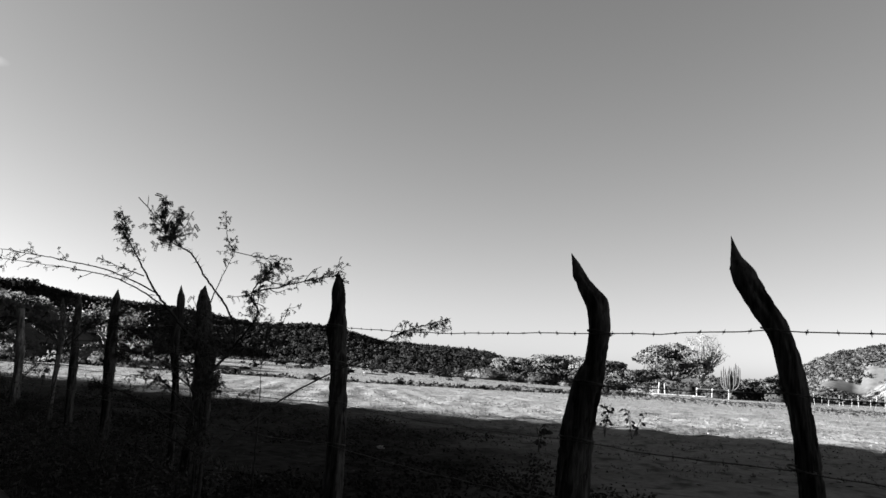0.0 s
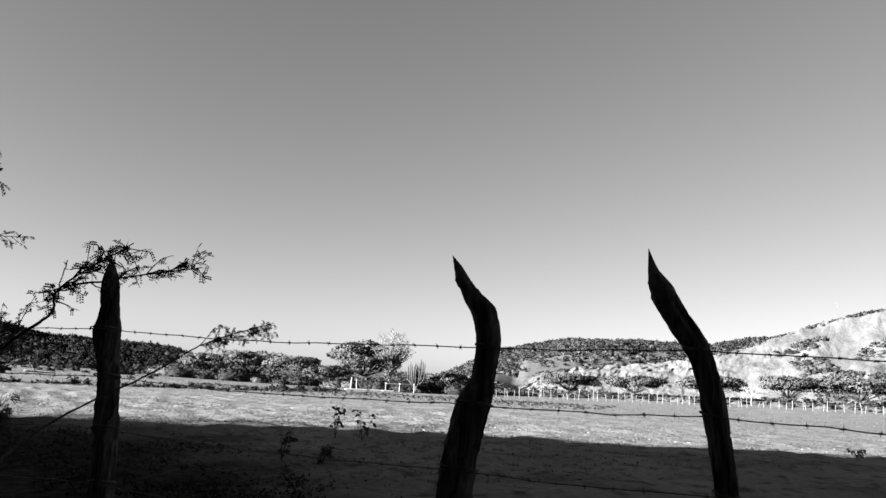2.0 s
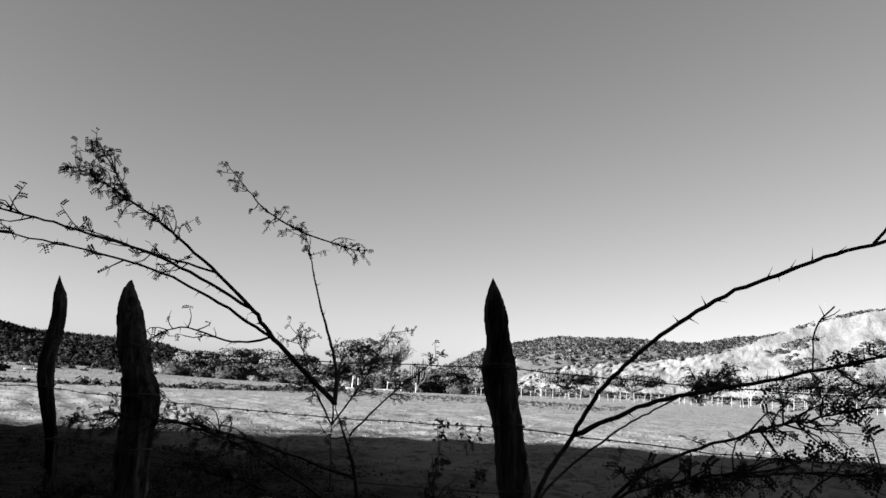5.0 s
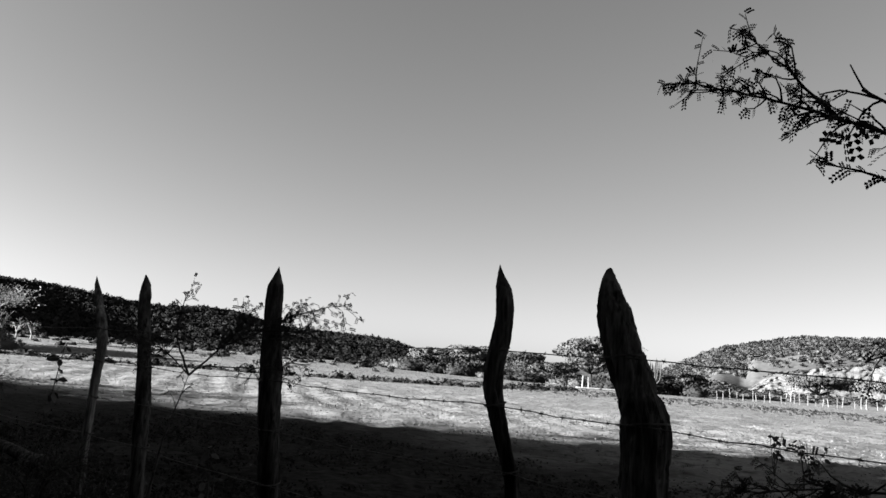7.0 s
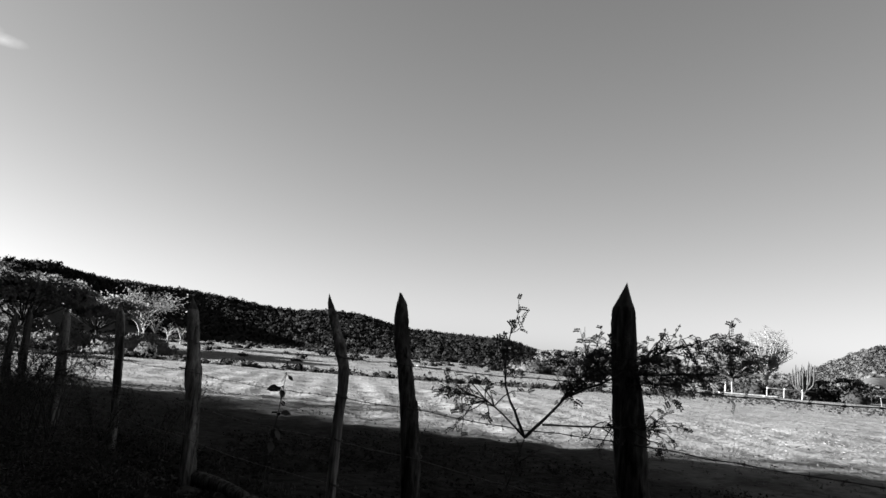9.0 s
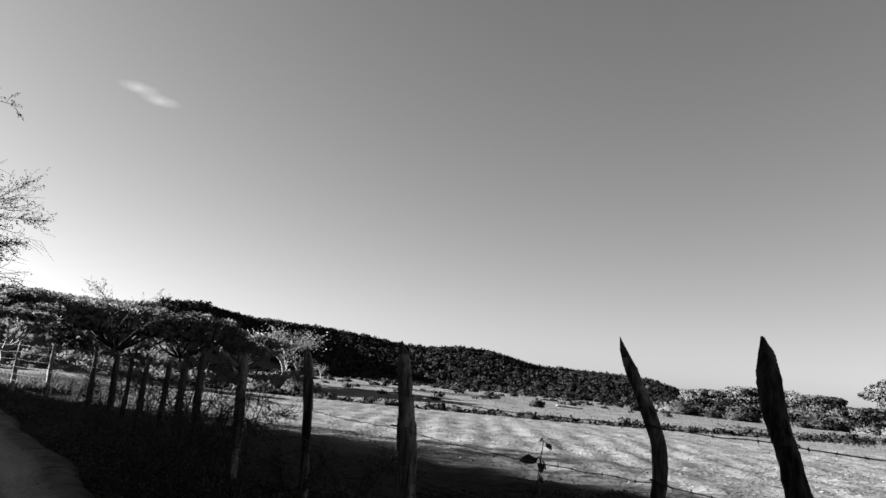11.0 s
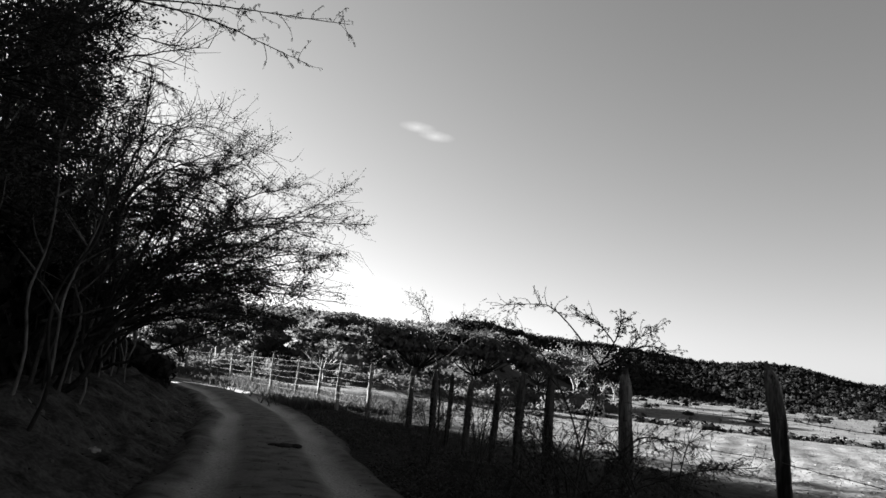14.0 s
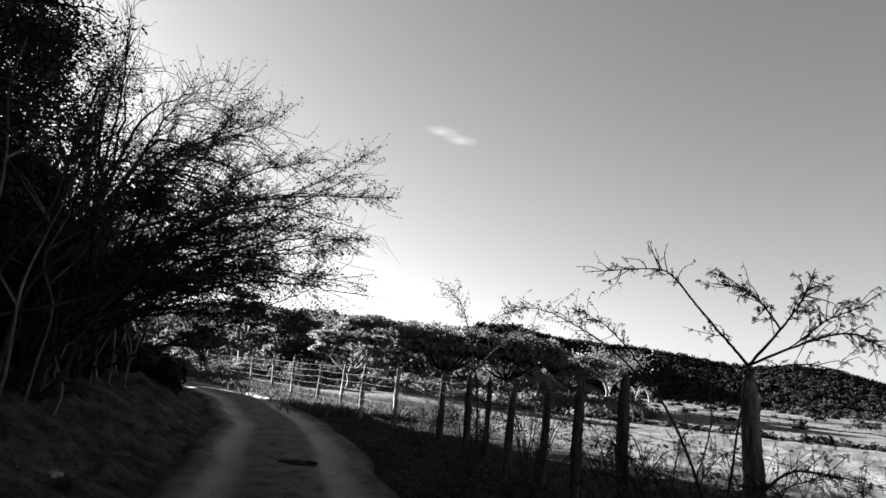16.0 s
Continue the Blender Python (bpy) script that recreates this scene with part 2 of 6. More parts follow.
def value_noise(x, y, seed, octaves=4, gain=0.5):
    """Fractal value noise, about -1 to 1."""
    x, y = np.broadcast_arrays(np.asarray(x, float), np.asarray(y, float))
    out, amp, tot = np.zeros(x.shape), 1.0, 0.0

    def corner(i, j, s):
        h = np.sin(i * 127.1 + j * 311.7 + s * 74.7) * 43758.5453
        return 2 * (h - np.floor(h)) - 1

    for o in range(octaves):
        i, j = np.floor(x), np.floor(y)
        fx, fy = x - i, y - j
        fx, fy = fx * fx * (3 - 2 * fx), fy * fy * (3 - 2 * fy)
        s = seed + o
        a = corner(i, j, s) * (1 - fx) + corner(i + 1, j, s) * fx
        b = corner(i, j + 1, s) * (1 - fx) + corner(i + 1, j + 1, s) * fx
        out += amp * (a * (1 - fy) + b * fy)
        tot += amp
        amp *= gain
        x, y = x * 2.03 + 17, y * 2.03 - 9
    return out / tot * 1.6


# ---- the lie of the land ----
CX, CY = 0.2, 3.0
SKY_AZ = [-180, -60, -30, -13, -7.6, -2.4, 2.5, 6, 9, 12, 14.2, 19, 24, 28, 31.5, 33.6, 37.6, 41, 46.5, 49.5, 55, 66, 70.5, 76.5, 87, 93, 98.5, 107, 125, 180]
SKY_EL = [1, 3, 3.2, 3.4, 4.3, 4.1, 3.9, 3.9, 4.4, 4.5, 3.9, 3.4, 3.05, 2.75, 3.05, 3.0, 2.25, 2.1, 1.85, 1.1, 1.0, 1.1, 2.65, 4.0, 4.15, 5.3, 6.9, 7.4, 6, 1]
ROAD_XY = [(-0.1, -60), (0.1, -20), (0.15, -4), (0.2, 4), (0.0, 10), (-0.4, 16), (-0.8, 20), (-1.5, 26), (-2.6, 31), (-4.2, 36.5), (-7.5, 42), (-13, 46.4), (-22, 49), (-45, 51)]


def road_x(y):
    return np.interp(y, [p[1] for p in ROAD_XY], [p[0] for p in ROAD_XY])


ROAD_LINE = spline(ROAD_XY, 800)


def road_distance(x, y):
    """Signed-free distance to the road's middle, near it only."""
    p = np.stack([np.ravel(x), np.ravel(y)], 1)
    out = np.full(len(p), 99.0)
    near = (np.abs(p[:, 0]) < 40) & (p[:, 1] > -50) & (p[:, 1] < 70)
    idx = np.flatnonzero(near)
    for c in np.array_split(idx, max(1, len(idx) // 20000)):
        if len(c):
            out[c] = np.sqrt(((p[c, None, :] - ROAD_LINE[None, ::4, :2]) ** 2).sum(-1).min(1))
    return out.reshape(np.shape(x))


def road_level(y):
    return np.interp(y, [-60, -6, -1, 3, 6, 16, 30, 45, 60], [-0.5, -0.38, -0.2, -0.07, -0.02, -0.03, 0.0, 0.25, 0.5])


def land(x, y):
    """Height of the ground at a place."""
    x, y = np.asarray(x, float), np.asarray(y, float)
    dx, dy = x - CX, y - CY
    r = np.hypot(dx, dy)
    az = np.degrees(np.arctan2(dx, dy))
    el = np.interp(az, SKY_AZ, SKY_EL)
    r_top = np.interp(az, [-60, -10, 5, 20, 48, 52, 66, 71, 74, 112, 125], [170, 150, 180, 245, 262, 480, 480, 310, 300, 300, 400])
    r_base = np.interp(az, [-60, -15, 3, 10, 20, 48, 52, 66, 71, 74, 112, 125], [60, 55, 62, 140, 185, 196, 200, 200, 170, 225, 225, 250])
    veg = np.interp(r_top, [150, 300, 480], [2.2, 2.2, 3.0])
    top = np.tan(np.radians(el)) * r_top + 1.3 - veg
    rise = np.clip((r - r_base) / (r_top - r_base), 0, 1)
    rise = np.where(az > 73, np.clip((r - 222) / 80, 0, 1) ** 0.5, rise**1.15)
    z = top * rise * np.where(r > r_top, 1 - 0.35 * smooth01(1, 4, r / r_top), 1)
    z = z + wave_noise(x, y, 0.035, 5) * 2.2 * smooth01(90, 240, r) * np.clip(rise * 4, 0, 1)
    # the valley floor
    z = z + 1.3 * smooth01(60, 150, r) * smooth01(60, 100, az) + 0.9 * smooth01(45, 110, r) * smooth01(60, 30, az)
    z = z + 0.3 * smooth01(25, 50, y) * smooth01(12, 2, x)
    near = smooth01(60, 20, r)
    z = z + near * (0.03 * wave_noise(x, y, 0.9, 7) + 0.04 * value_noise(x * 1.6, y * 1.6, 8, 3))
    furrow = smooth01(6, 12, x) * smooth01(70, 30, r)
    z = z + furrow * 0.028 * np.sin((x * 0.84 - y * 0.54 + 0.25 * value_noise(x * 0.3, y * 0.3, 51, 2)) * 5.7) * (0.7 + 0.5 * value_noise(x * 0.4, y * 0.4, 52, 2))
    # gully behind the first field
    g = gully_distance(x, y)
    z = z - 0.5 * np.exp(-((g / 1.6) ** 2))
    # road bed and banks
    d = road_distance(x, y)
    side = np.sign(x - road_x(y))
    bed = road_level(y) - 0.08
    left = bed + 0.75 * smooth01(1.5, 3.6, d) + 0.16 * value_noise(x * 1.1, y * 1.1, 62, 4) * smooth01(1.4, 2.4, d)
    z = np.where((side < 0) & (r < 75), np.where(d < 9, np.where(d < 1.5, bed, left), z + 0.67 + 0 * z), z)
    right_mix = smooth01(1.3, 2.8, d)
    z = np.where((side >= 0) & (d < 2.8), bed * (1 - right_mix) + z * right_mix, z)
    return z


GULLY = spline([(6, 58), (14, 51), (21, 44), (28, 39.5), (36, 37), (46, 35.5), (58, 38), (72, 43)], 200)


def gully_distance(x, y):
    p = np.stack([np.ravel(x), np.ravel(y)], 1)
    out = np.full(len(p), 99.0)
    idx = np.flatnonzero((p[:, 0] > 0) & (p[:, 0] < 80) & (p[:, 1] > 25) & (p[:, 1] < 66))
    for c in np.array_split(idx, max(1, len(idx) // 20000)):
        if len(c):
            out[c] = np.sqrt(((p[c, None, :] - GULLY[None, ::2, :2]) ** 2).sum(-1).min(1))
    return out.reshape(np.shape(x))


def land_at(x, y):
    return float(land(np.array([x]), np.array([y]))[0])


az_fine = np.arange(-50, 128, 0.45)
az_all = np.radians(np.concatenate([az_fine, np.arange(129, 310, 3.0)]))
rings = np.concatenate([np.arange(0.4, 45, 0.4), np.arange(45, 110, 1.6), np.arange(110, 330, 3.2), np.geomspace(335, 4200, 26)])
AA, RR = np.meshgrid(az_all, rings, indexing="ij")
GX, GY = CX + RR * np.sin(AA), CY + RR * np.cos(AA)
GZ = land(GX, GY)
na, nr = AA.shape
i, j = np.meshgrid(np.arange(na), np.arange(nr - 1), indexing="ij")
ii = (i + 1) % na
g_faces = np.stack([i * nr + j, i * nr + j + 1, ii * nr + j + 1, ii * nr + j], -1).reshape(-1, 4)
# a small hub closes the middle
g_verts = np.vstack([np.stack([GX, GY, GZ], -1).reshape(-1, 3), [[CX, CY, land_at(CX, CY)]]])
hub = np.array([[k * nr, ((k + 1) % na) * nr, na * nr, na * nr] for k in range(na)])
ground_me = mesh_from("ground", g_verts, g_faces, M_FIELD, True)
ground_me.materials.append(M_HILLSOIL)
mid_x, mid_y = GX[:, :-1].ravel(), GY[:, :-1].ravel()
mid_r = np.hypot(mid_x - CX, mid_y - CY)
mid_az = np.degrees(np.arctan2(mid_x - CX, mid_y - CY))
slot = np.zeros(len(g_faces), dtype=np.int32)
slot[(mid_r > np.interp(mid_az, [-60, 5, 12, 20, 48, 66, 75], [60, 62, 130, 172, 180, 130, 125]))] = 1
ground_me.polygons.foreach_set("material_index", slot)
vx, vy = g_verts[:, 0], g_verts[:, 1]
# fence litter mask, widened over the near field to paint its shade
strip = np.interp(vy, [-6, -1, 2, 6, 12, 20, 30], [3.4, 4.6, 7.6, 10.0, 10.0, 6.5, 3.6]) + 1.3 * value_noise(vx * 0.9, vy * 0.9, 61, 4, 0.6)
painted_shade = smooth01(3.0, -1.6, vx - strip) * smooth01(46, 40, vy) * np.where(vx < road_x(vy), 0.72, 1.0)
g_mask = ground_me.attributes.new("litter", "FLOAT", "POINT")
g_mask.data.foreach_set("value", painted_shade.astype(np.float32))
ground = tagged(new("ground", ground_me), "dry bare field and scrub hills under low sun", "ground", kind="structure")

# road strip with two worn ruts
n_w = 47
tang = np.gradient(ROAD_LINE, axis=0)
tang /= np.linalg.norm(tang, axis=1)[:, None]
nor = np.stack([tang[:, 1], -tang[:, 0]], -1)
w = np.linspace(-1.75, 1.75, n_w)
edge = 1 + 0.05 * np.sin(ROAD_LINE[:, 1] * 0.9) + 0.03 * np.sin(ROAD_LINE[:, 1] * 2.1)
rx = ROAD_LINE[:, None, 0] + nor[:, None, 0] * w[None] * edge[:, None]
ry = ROAD_LINE[:, None, 1] + nor[:, None, 1] * w[None] * edge[:, None]
rz = road_level(ry) - 0.075 * np.exp(-(((np.abs(w)[None] - 0.78) / 0.24) ** 2)) + 0.02 + 0.008 * wave_noise(rx, ry, 0.8, 21, 1) + 0.003 * value_noise(rx * 2.5, ry * 1.2, 22, 2)
rz = rz - 0.22 * smooth01(1.25, 1.75, np.abs(w))[None]
i, j = np.meshgrid(np.arange(len(ROAD_LINE) - 1), np.arange(n_w - 1), indexing="ij")
r_faces = np.stack([i * n_w + j, i * n_w + j + 1, (i + 1) * n_w + j + 1, (i + 1) * n_w + j], -1).reshape(-1, 4)
road_me = mesh_from("road", np.stack([rx, ry, rz], -1), r_faces, M_ROAD, True)
worn = np.exp(-(((np.abs(w)[None] - 0.78) / 0.24) ** 4)) * (0.85 + 0.35 * value_noise(rx * 0.9, ry * 0.5, 63, 3, 0.6))
mask = road_me.attributes.new("worn", "FLOAT", "POINT")
mask.data.foreach_set("value", np.clip(worn, 0, 1).ravel().astype(np.float32))
shoulder = smooth01(1.05, 1.55, np.abs(w)[None] * edge[:, None] + 0.22 * value_noise(rx * 1.6, ry * 1.6, 64, 4, 0.6))
side_mask = road_me.attributes.new("shoulder", "FLOAT", "POINT")
side_mask.data.foreach_set("value", np.clip(shoulder, 0, 1).ravel().astype(np.float32))
road = tagged(new("road", road_me), "dusty dirt track with two worn wheel ruts", "road", kind="structure")


def road_top(x, y):
    return float(road_level(np.array(y))) + 0.01


# rough earth bank on the west side of the track
b_y, b_d = np.arange(9.5, 36, 0.07), np.linspace(1.45, 4.3, 56)
BY, BD = np.meshgrid(b_y, b_d, indexing="ij")
BX = road_x(BY) - BD
BZ = land(BX, BY) + 0.012 + 0.05 * smooth01(1.5, 1.9, BD) * (1 + 0.9 * value_noise(BX * 2.2, BY * 2.2, 81, 4, 0.6)) + 0.035 * smooth01(1.5, 1.8, BD) * value_noise(BX * 7, BY * 7, 82, 3, 0.6)
BZ -= 0.10 * smooth01(4.0, 4.3, BD) + 0.05 * smooth01(1.6, 1.45, BD)
i, j = np.meshgrid(np.arange(len(b_y) - 1), np.arange(len(b_d) - 1), indexing="ij")
nb = len(b_d)
bank = tagged(new("bank", mesh_from("bank", np.stack([BX, BY, BZ], -1), np.stack([i * nb + j, (i + 1) * nb + j, (i + 1) * nb + j + 1, i * nb + j + 1], -1).reshape(-1, 4), M_BANK, True)), "crumbling dark earth bank beside the track", "bank", kind="structure")

# eroded pale cliff across the valley
c_az = np.arange(73.0, 113.0, 0.1)
c_v = np.linspace(0, 1, 46)
CA, CV = np.meshgrid(c_az, c_v, indexing="ij")
top_el = np.interp(c_az, [73, 74.5, 80, 84.6, 88.8, 92.3, 95, 98, 102.4, 107, 113], [0.2, 1.3, 2.3, 2.7, 3.6, 4.85, 5.8, 6.6, 6.75, 6.9, 6.5])
run = np.interp(c_az, [73, 88, 92, 98, 113], [10, 13, 24, 40, 46])
top_r = np.interp(c_az, [73, 88, 95, 113], [226, 228, 236, 246])
c_top = np.tan(np.radians(top_el)) * top_r + 1.3
soft = np.interp(c_az, [73, 88, 93, 113], [0.75, 0.6, 0.16, 0.1])[:, None]
CW = CA + 1.5 * value_noise(CA * 0.35, CV * 2.2, 41, 3)
flute = soft * (value_noise(CW * 0.55, CV * 5 + 3, 31, 4, 0.55) * 1.6 + (1 - np.abs(value_noise(CW * 2.2, CV * 2.5, 35, 3))) * np.interp(c_az, [73, 88, 92], [1.3, 1.1, 0.0])[:, None])
cr = top_r[:, None] - run[:, None] * (1 - CV) - flute * np.sin(np.pi * np.clip(CV, 0.03, 0.985)) ** 0.5
profile = CV + 0.10 * value_noise(CA * 0.5, CV * 4, 36, 3) * np.sin(np.pi * CV)
cz = 0.5 + (c_top[:, None] - 0.5) * profile + 0.3 * value_noise(CA * 2, CV * 14, 37, 3)
cr = cr - np.interp(c_az, [73, 88, 93], [0.8, 0.6, 0.3])[:, None] * (0.5 + CV) * value_noise(CA * 2.5, CV * 16, 39, 3, 0.6)
cz[:, -1] = c_top + 0.5 * value_noise(c_az * 1.5, c_az * 0, 38, 4)
cx, cy = CX + cr * np.sin(np.radians(CA)), CY + cr * np.cos(np.radians(CA))
nv = len(c_v)
i, j = np.meshgrid(np.arange(len(c_az) - 1), np.arange(nv - 1), indexing="ij")
c_faces = np.stack([i * nv + j, (i + 1) * nv + j, (i + 1) * nv + j + 1, i * nv + j + 1], -1).reshape(-1, 4)
cliff = tagged(new("cliff", mesh_from("cliff", np.stack([cx, cy, cz], -1), c_faces, M_CLIFF, True)), "pale eroded earth cliff lit by the sun", "cliff", kind="structure")


# ---- roadside fence ----
def build_post(parent, x, rows, mat, seed=0, depth=0.92, style="point", lean=0.0):
    """A split wooden stake. rows run from the foot up: height, place along the fence, width."""
    rng = np.random.default_rng(seed)
    sides, n = (30, 120) if seed < 52 else (14, 70)
    rows = np.asarray(rows, float)
    foot, tip = rows[0, 0], rows[-1, 0]
    z = np.r_[np.linspace(foot, tip - 0.16, n - 26, endpoint=False), np.linspace(tip - 0.16, tip, 26)]
    along = np.interp(z, rows[:, 0], rows[:, 1])
    kern = np.array([1, 2, 3, 2, 1]) / 9.0
    along[2:-2] = np.convolve(along, kern, "same")[2:-2]
    wide = np.interp(z, rows[:, 0], rows[:, 2])
    wide = wide * (1 + 0.06 * smooth01(tip, tip - 0.15, z))
    ax = x + 0.012 * np.sin(z * 2.1 + seed) + lean * (tip - z)
    a = np.linspace(0, 2 * np.pi, sides, endpoint=False)[None]
    zz = z[:, None]
    # bark: broad flutes, fissures that run with the grain, and plates that have fallen off
    flute = value_noise(np.cos(a) * 1.3 + seed * 3.1, np.sin(a) * 1.3 + zz * 0.9, 11, 2)
    fissure = np.abs(value_noise(np.cos(a + 0.5 * zz) * 3.4 + seed * 1.7, np.sin(a + 0.5 * zz) * 3.4 + zz * 1.5, 12, 3, 0.6))
    plate = smooth01(0.0, 0.16, value_noise(np.cos(a) * 1.6 + seed * 2.3, np.sin(a) * 1.6 + zz * 3.2, 13, 3))
    near_tip = smooth01(tip, tip - 0.2, zz)
    r = 0.5 * wide[:, None] * (1 + near_tip * (0.06 * flute - 0.24 * np.exp(-((fissure / 0.12) ** 2)) + 0.15 * (plate - 0.55)) + 0.02 * rng.normal(size=(n, sides)))
    # hewn head: flat facets meet at the tip
    facet = 1 - 0.22 * (1 - near_tip) * np.abs(np.cos(1.5 * a + seed))
    px = ax[:, None] + np.cos(a) * r * depth * facet
    py = along[:, None] + np.sin(a) * r * facet
    pz = zz + 0 * a
    if style == "chisel":
        pz[-6:] += (0.02 * np.cos(a + seed)) * np.linspace(0, 1, 6)[:, None]
    verts = np.stack([px, py, pz], -1).reshape(-1, 3)
    i, j = np.meshgrid(np.arange(n - 1), np.arange(sides), indexing="ij")
    jj = (j + 1) % sides
    faces = np.stack([i * sides + j, i * sides + jj, (i + 1) * sides + jj, (i + 1) * sides + j], -1).reshape(-1, 4)
    verts = np.vstack([verts, [[ax[-1], along[-1], tip + 0.006]]])
    cap = [[(n - 1) * sides + k, (n - 1) * sides + (k + 1) % sides, n * sides] for k in range(sides)]
    # lifted splinters of bark
    extra, tris = [], []
    for q in range(9):
        k, m = rng.integers(10, n - 40), rng.integers(sides)
        c = verts[k * sides + m]
        o = c - [ax[k], along[k], z[k]]
        o = o / (np.linalg.norm(o) + 1e-9)
        w_ = np.cross(o, [0, 0, 1.0]) * rng.uniform(0.004, 0.010)
        up = np.array([0, 0, rng.choice([-1, 1]) * rng.uniform(0.02, 0.07)])
        b = len(verts) + len(extra)
        extra += [c - w_, c + w_, c + up + o * rng.uniform(0.004, 0.016), c + o * 0.006 + up * 0.4]
        tris += [[b, b + 1, b + 3], [b + 1, b + 2, b + 3], [b + 2, b, b + 3]]
    me = bpy.data.meshes.new("post")
    me.from_pydata(verts.tolist() + [list(map(float, q)) for q in extra], [], faces.tolist() + cap + tris)
    me.materials.append(mat)
    me.materials.append(M_CUT)
    top_row = int(np.searchsorted(z, tip - (0.11 if style == "point" else 0.05)))
    for k, p in enumerate(me.polygons):
        p.use_smooth = True
        if top_row <= k // sides < n:
            p.material_index = 1
    me.update()
    return part("post", me, parent)


fence = thing("wire_fence", (3.1, 3.0, 0.0), "roadside fence of crooked hewn stakes and barbed wire", "fence")
STAKES = []


def stake(x, y, rows, style="point", mat=None, lean=0.0):
    """One stake of the fence; rows: height, shift along the fence from the tip, width."""
    rows = [(z, y + a, w) for z, a, w in rows]
    STAKES.append((x, rows))
    build_post(fence, x, rows, mat or M_POST, 40 + len(STAKES), 0.92, style, lean)


def plain_stake(x, y, top, w, style, bends, mat=None):
    """A stake of even taper, by heights and shifts along the fence."""
    rows = [(z, a, w * (1.12 - 0.25 * z / top)) for z, a in bends if z < top - 0.12]
    rows += [(top - 0.12, np.interp(top - 0.12, [b[0] for b in bends], [b[1] for b in bends]), w * 0.85), (top, 0, 0.012 if style == "point" else w * 0.45)]
    stake(x, y, rows, style, mat)


stake(3.21, -3.111, [(-0.4, -0.35, 0.10), (0.8, -0.285, 0.088), (0.97, -0.263, 0.086), (1.14, -0.236, 0.093), (1.27, -0.209, 0.088), (1.33, -0.186, 0.095), (1.38, -0.158, 0.108),
                     (1.46, -0.105, 0.105), (1.53, -0.064, 0.103), (1.59, -0.041, 0.09), (1.65, -0.016, 0.045), (1.69, -0.008, 0.025), (1.735, 0, 0.004)], lean=0.09)
stake(3.23, -2.207, [(-0.4, 0.0, 0.19), (0.8, -0.084, 0.170), (0.97, -0.125, 0.162), (1.08, -0.154, 0.153), (1.125, -0.166, 0.140), (1.155, -0.183, 0.110), (1.23, -0.194, 0.103), (1.34, -0.208, 0.108),
                     (1.44, -0.188, 0.109), (1.49, -0.172, 0.122), (1.52, -0.14, 0.112), (1.56, -0.1, 0.087), (1.61, -0.065, 0.078), (1.68, -0.032, 0.046), (1.735, 0, 0.004)])
stake(3.20, 0.001, [(-0.4, -0.24, 0.145), (0.78, -0.149, 0.131), (1.07, -0.109, 0.134), (1.24, -0.063, 0.146), (1.33, -0.042, 0.155), (1.38, -0.039, 0.143), (1.42, -0.043, 0.118), (1.48, -0.037, 0.105),
                    (1.61, -0.014, 0.105), (1.66, -0.01, 0.092), (1.71, -0.007, 0.062), (1.766, 0, 0.006)])
stake(3.12, 2.249, [(-0.4, -0.16, 0.20), (0.8, -0.19, 0.194), (0.95, -0.194, 0.19), (1.08, -0.187, 0.197), (1.15, -0.168, 0.192), (1.22, -0.142, 0.178), (1.3, -0.109, 0.170), (1.45, -0.059, 0.155), (1.55, -0.035, 0.14),
                    (1.63, -0.012, 0.118), (1.68, -0.004, 0.09), (1.715, 0, 0.062), (1.735, 0, 0.036)], "chisel")
stake(3.13, 2.848, [(-0.4, -0.26, 0.07), (0.78, -0.138, 0.068), (0.91, -0.085, 0.072), (1.05, -0.039, 0.087), (1.17, 0.003, 0.094), (1.3, -0.002, 0.094), (1.42, -0.033, 0.094), (1.54, -0.049, 0.084),
                    (1.6, -0.041, 0.086), (1.67, -0.032, 0.077), (1.7, -0.022, 0.058), (1.74, -0.009, 0.033), (1.783, 0, 0.004)])
stake(2.99, 4.465, [(-0.4, -0.23, 0.13), (0.62, -0.125, 0.124), (0.95, -0.075, 0.137), (1.13, -0.053, 0.136), (1.28, -0.034, 0.124), (1.43, -0.012, 0.106), (1.58, 0.002, 0.102), (1.68, 0.008, 0.098),
                    (1.74, 0.005, 0.052), (1.795, 0, 0.005)])
stake(3.02, 6.21, [(-0.4, -0.38, 0.11), (0.51, -0.294, 0.110), (0.88, -0.241, 0.109), (1.09, -0.2, 0.104), (1.3, -0.127, 0.096), (1.45, -0.057, 0.097), (1.64, -0.022, 0.094), (1.71, -0.013, 0.078), (1.766, 0, 0.034)], "chisel")
stake(3.01, 7.082, [(-0.4, -0.36, 0.06), (0.59, -0.318, 0.066), (0.9, -0.31, 0.069), (1.1, -0.323, 0.08), (1.26, -0.31, 0.078), (1.43, -0.217, 0.080), (1.51, -0.159, 0.066), (1.63, -0.084, 0.066), (1.72, -0.031, 0.044), (1.79, 0, 0.005)], "point", M_PALEPOST)
stake(2.97, 9.57, [(-0.4, -0.23, 0.15), (0.58, -0.18, 0.14), (0.8, -0.17, 0.145), (0.96, -0.15, 0.158), (1.1, -0.13, 0.155), (1.2, -0.115, 0.125), (1.4, -0.08, 0.12), (1.6, -0.05, 0.118), (1.69, -0.03, 0.095), (1.78, 0, 0.012)], "point", M_PALEPOST, 0.073)
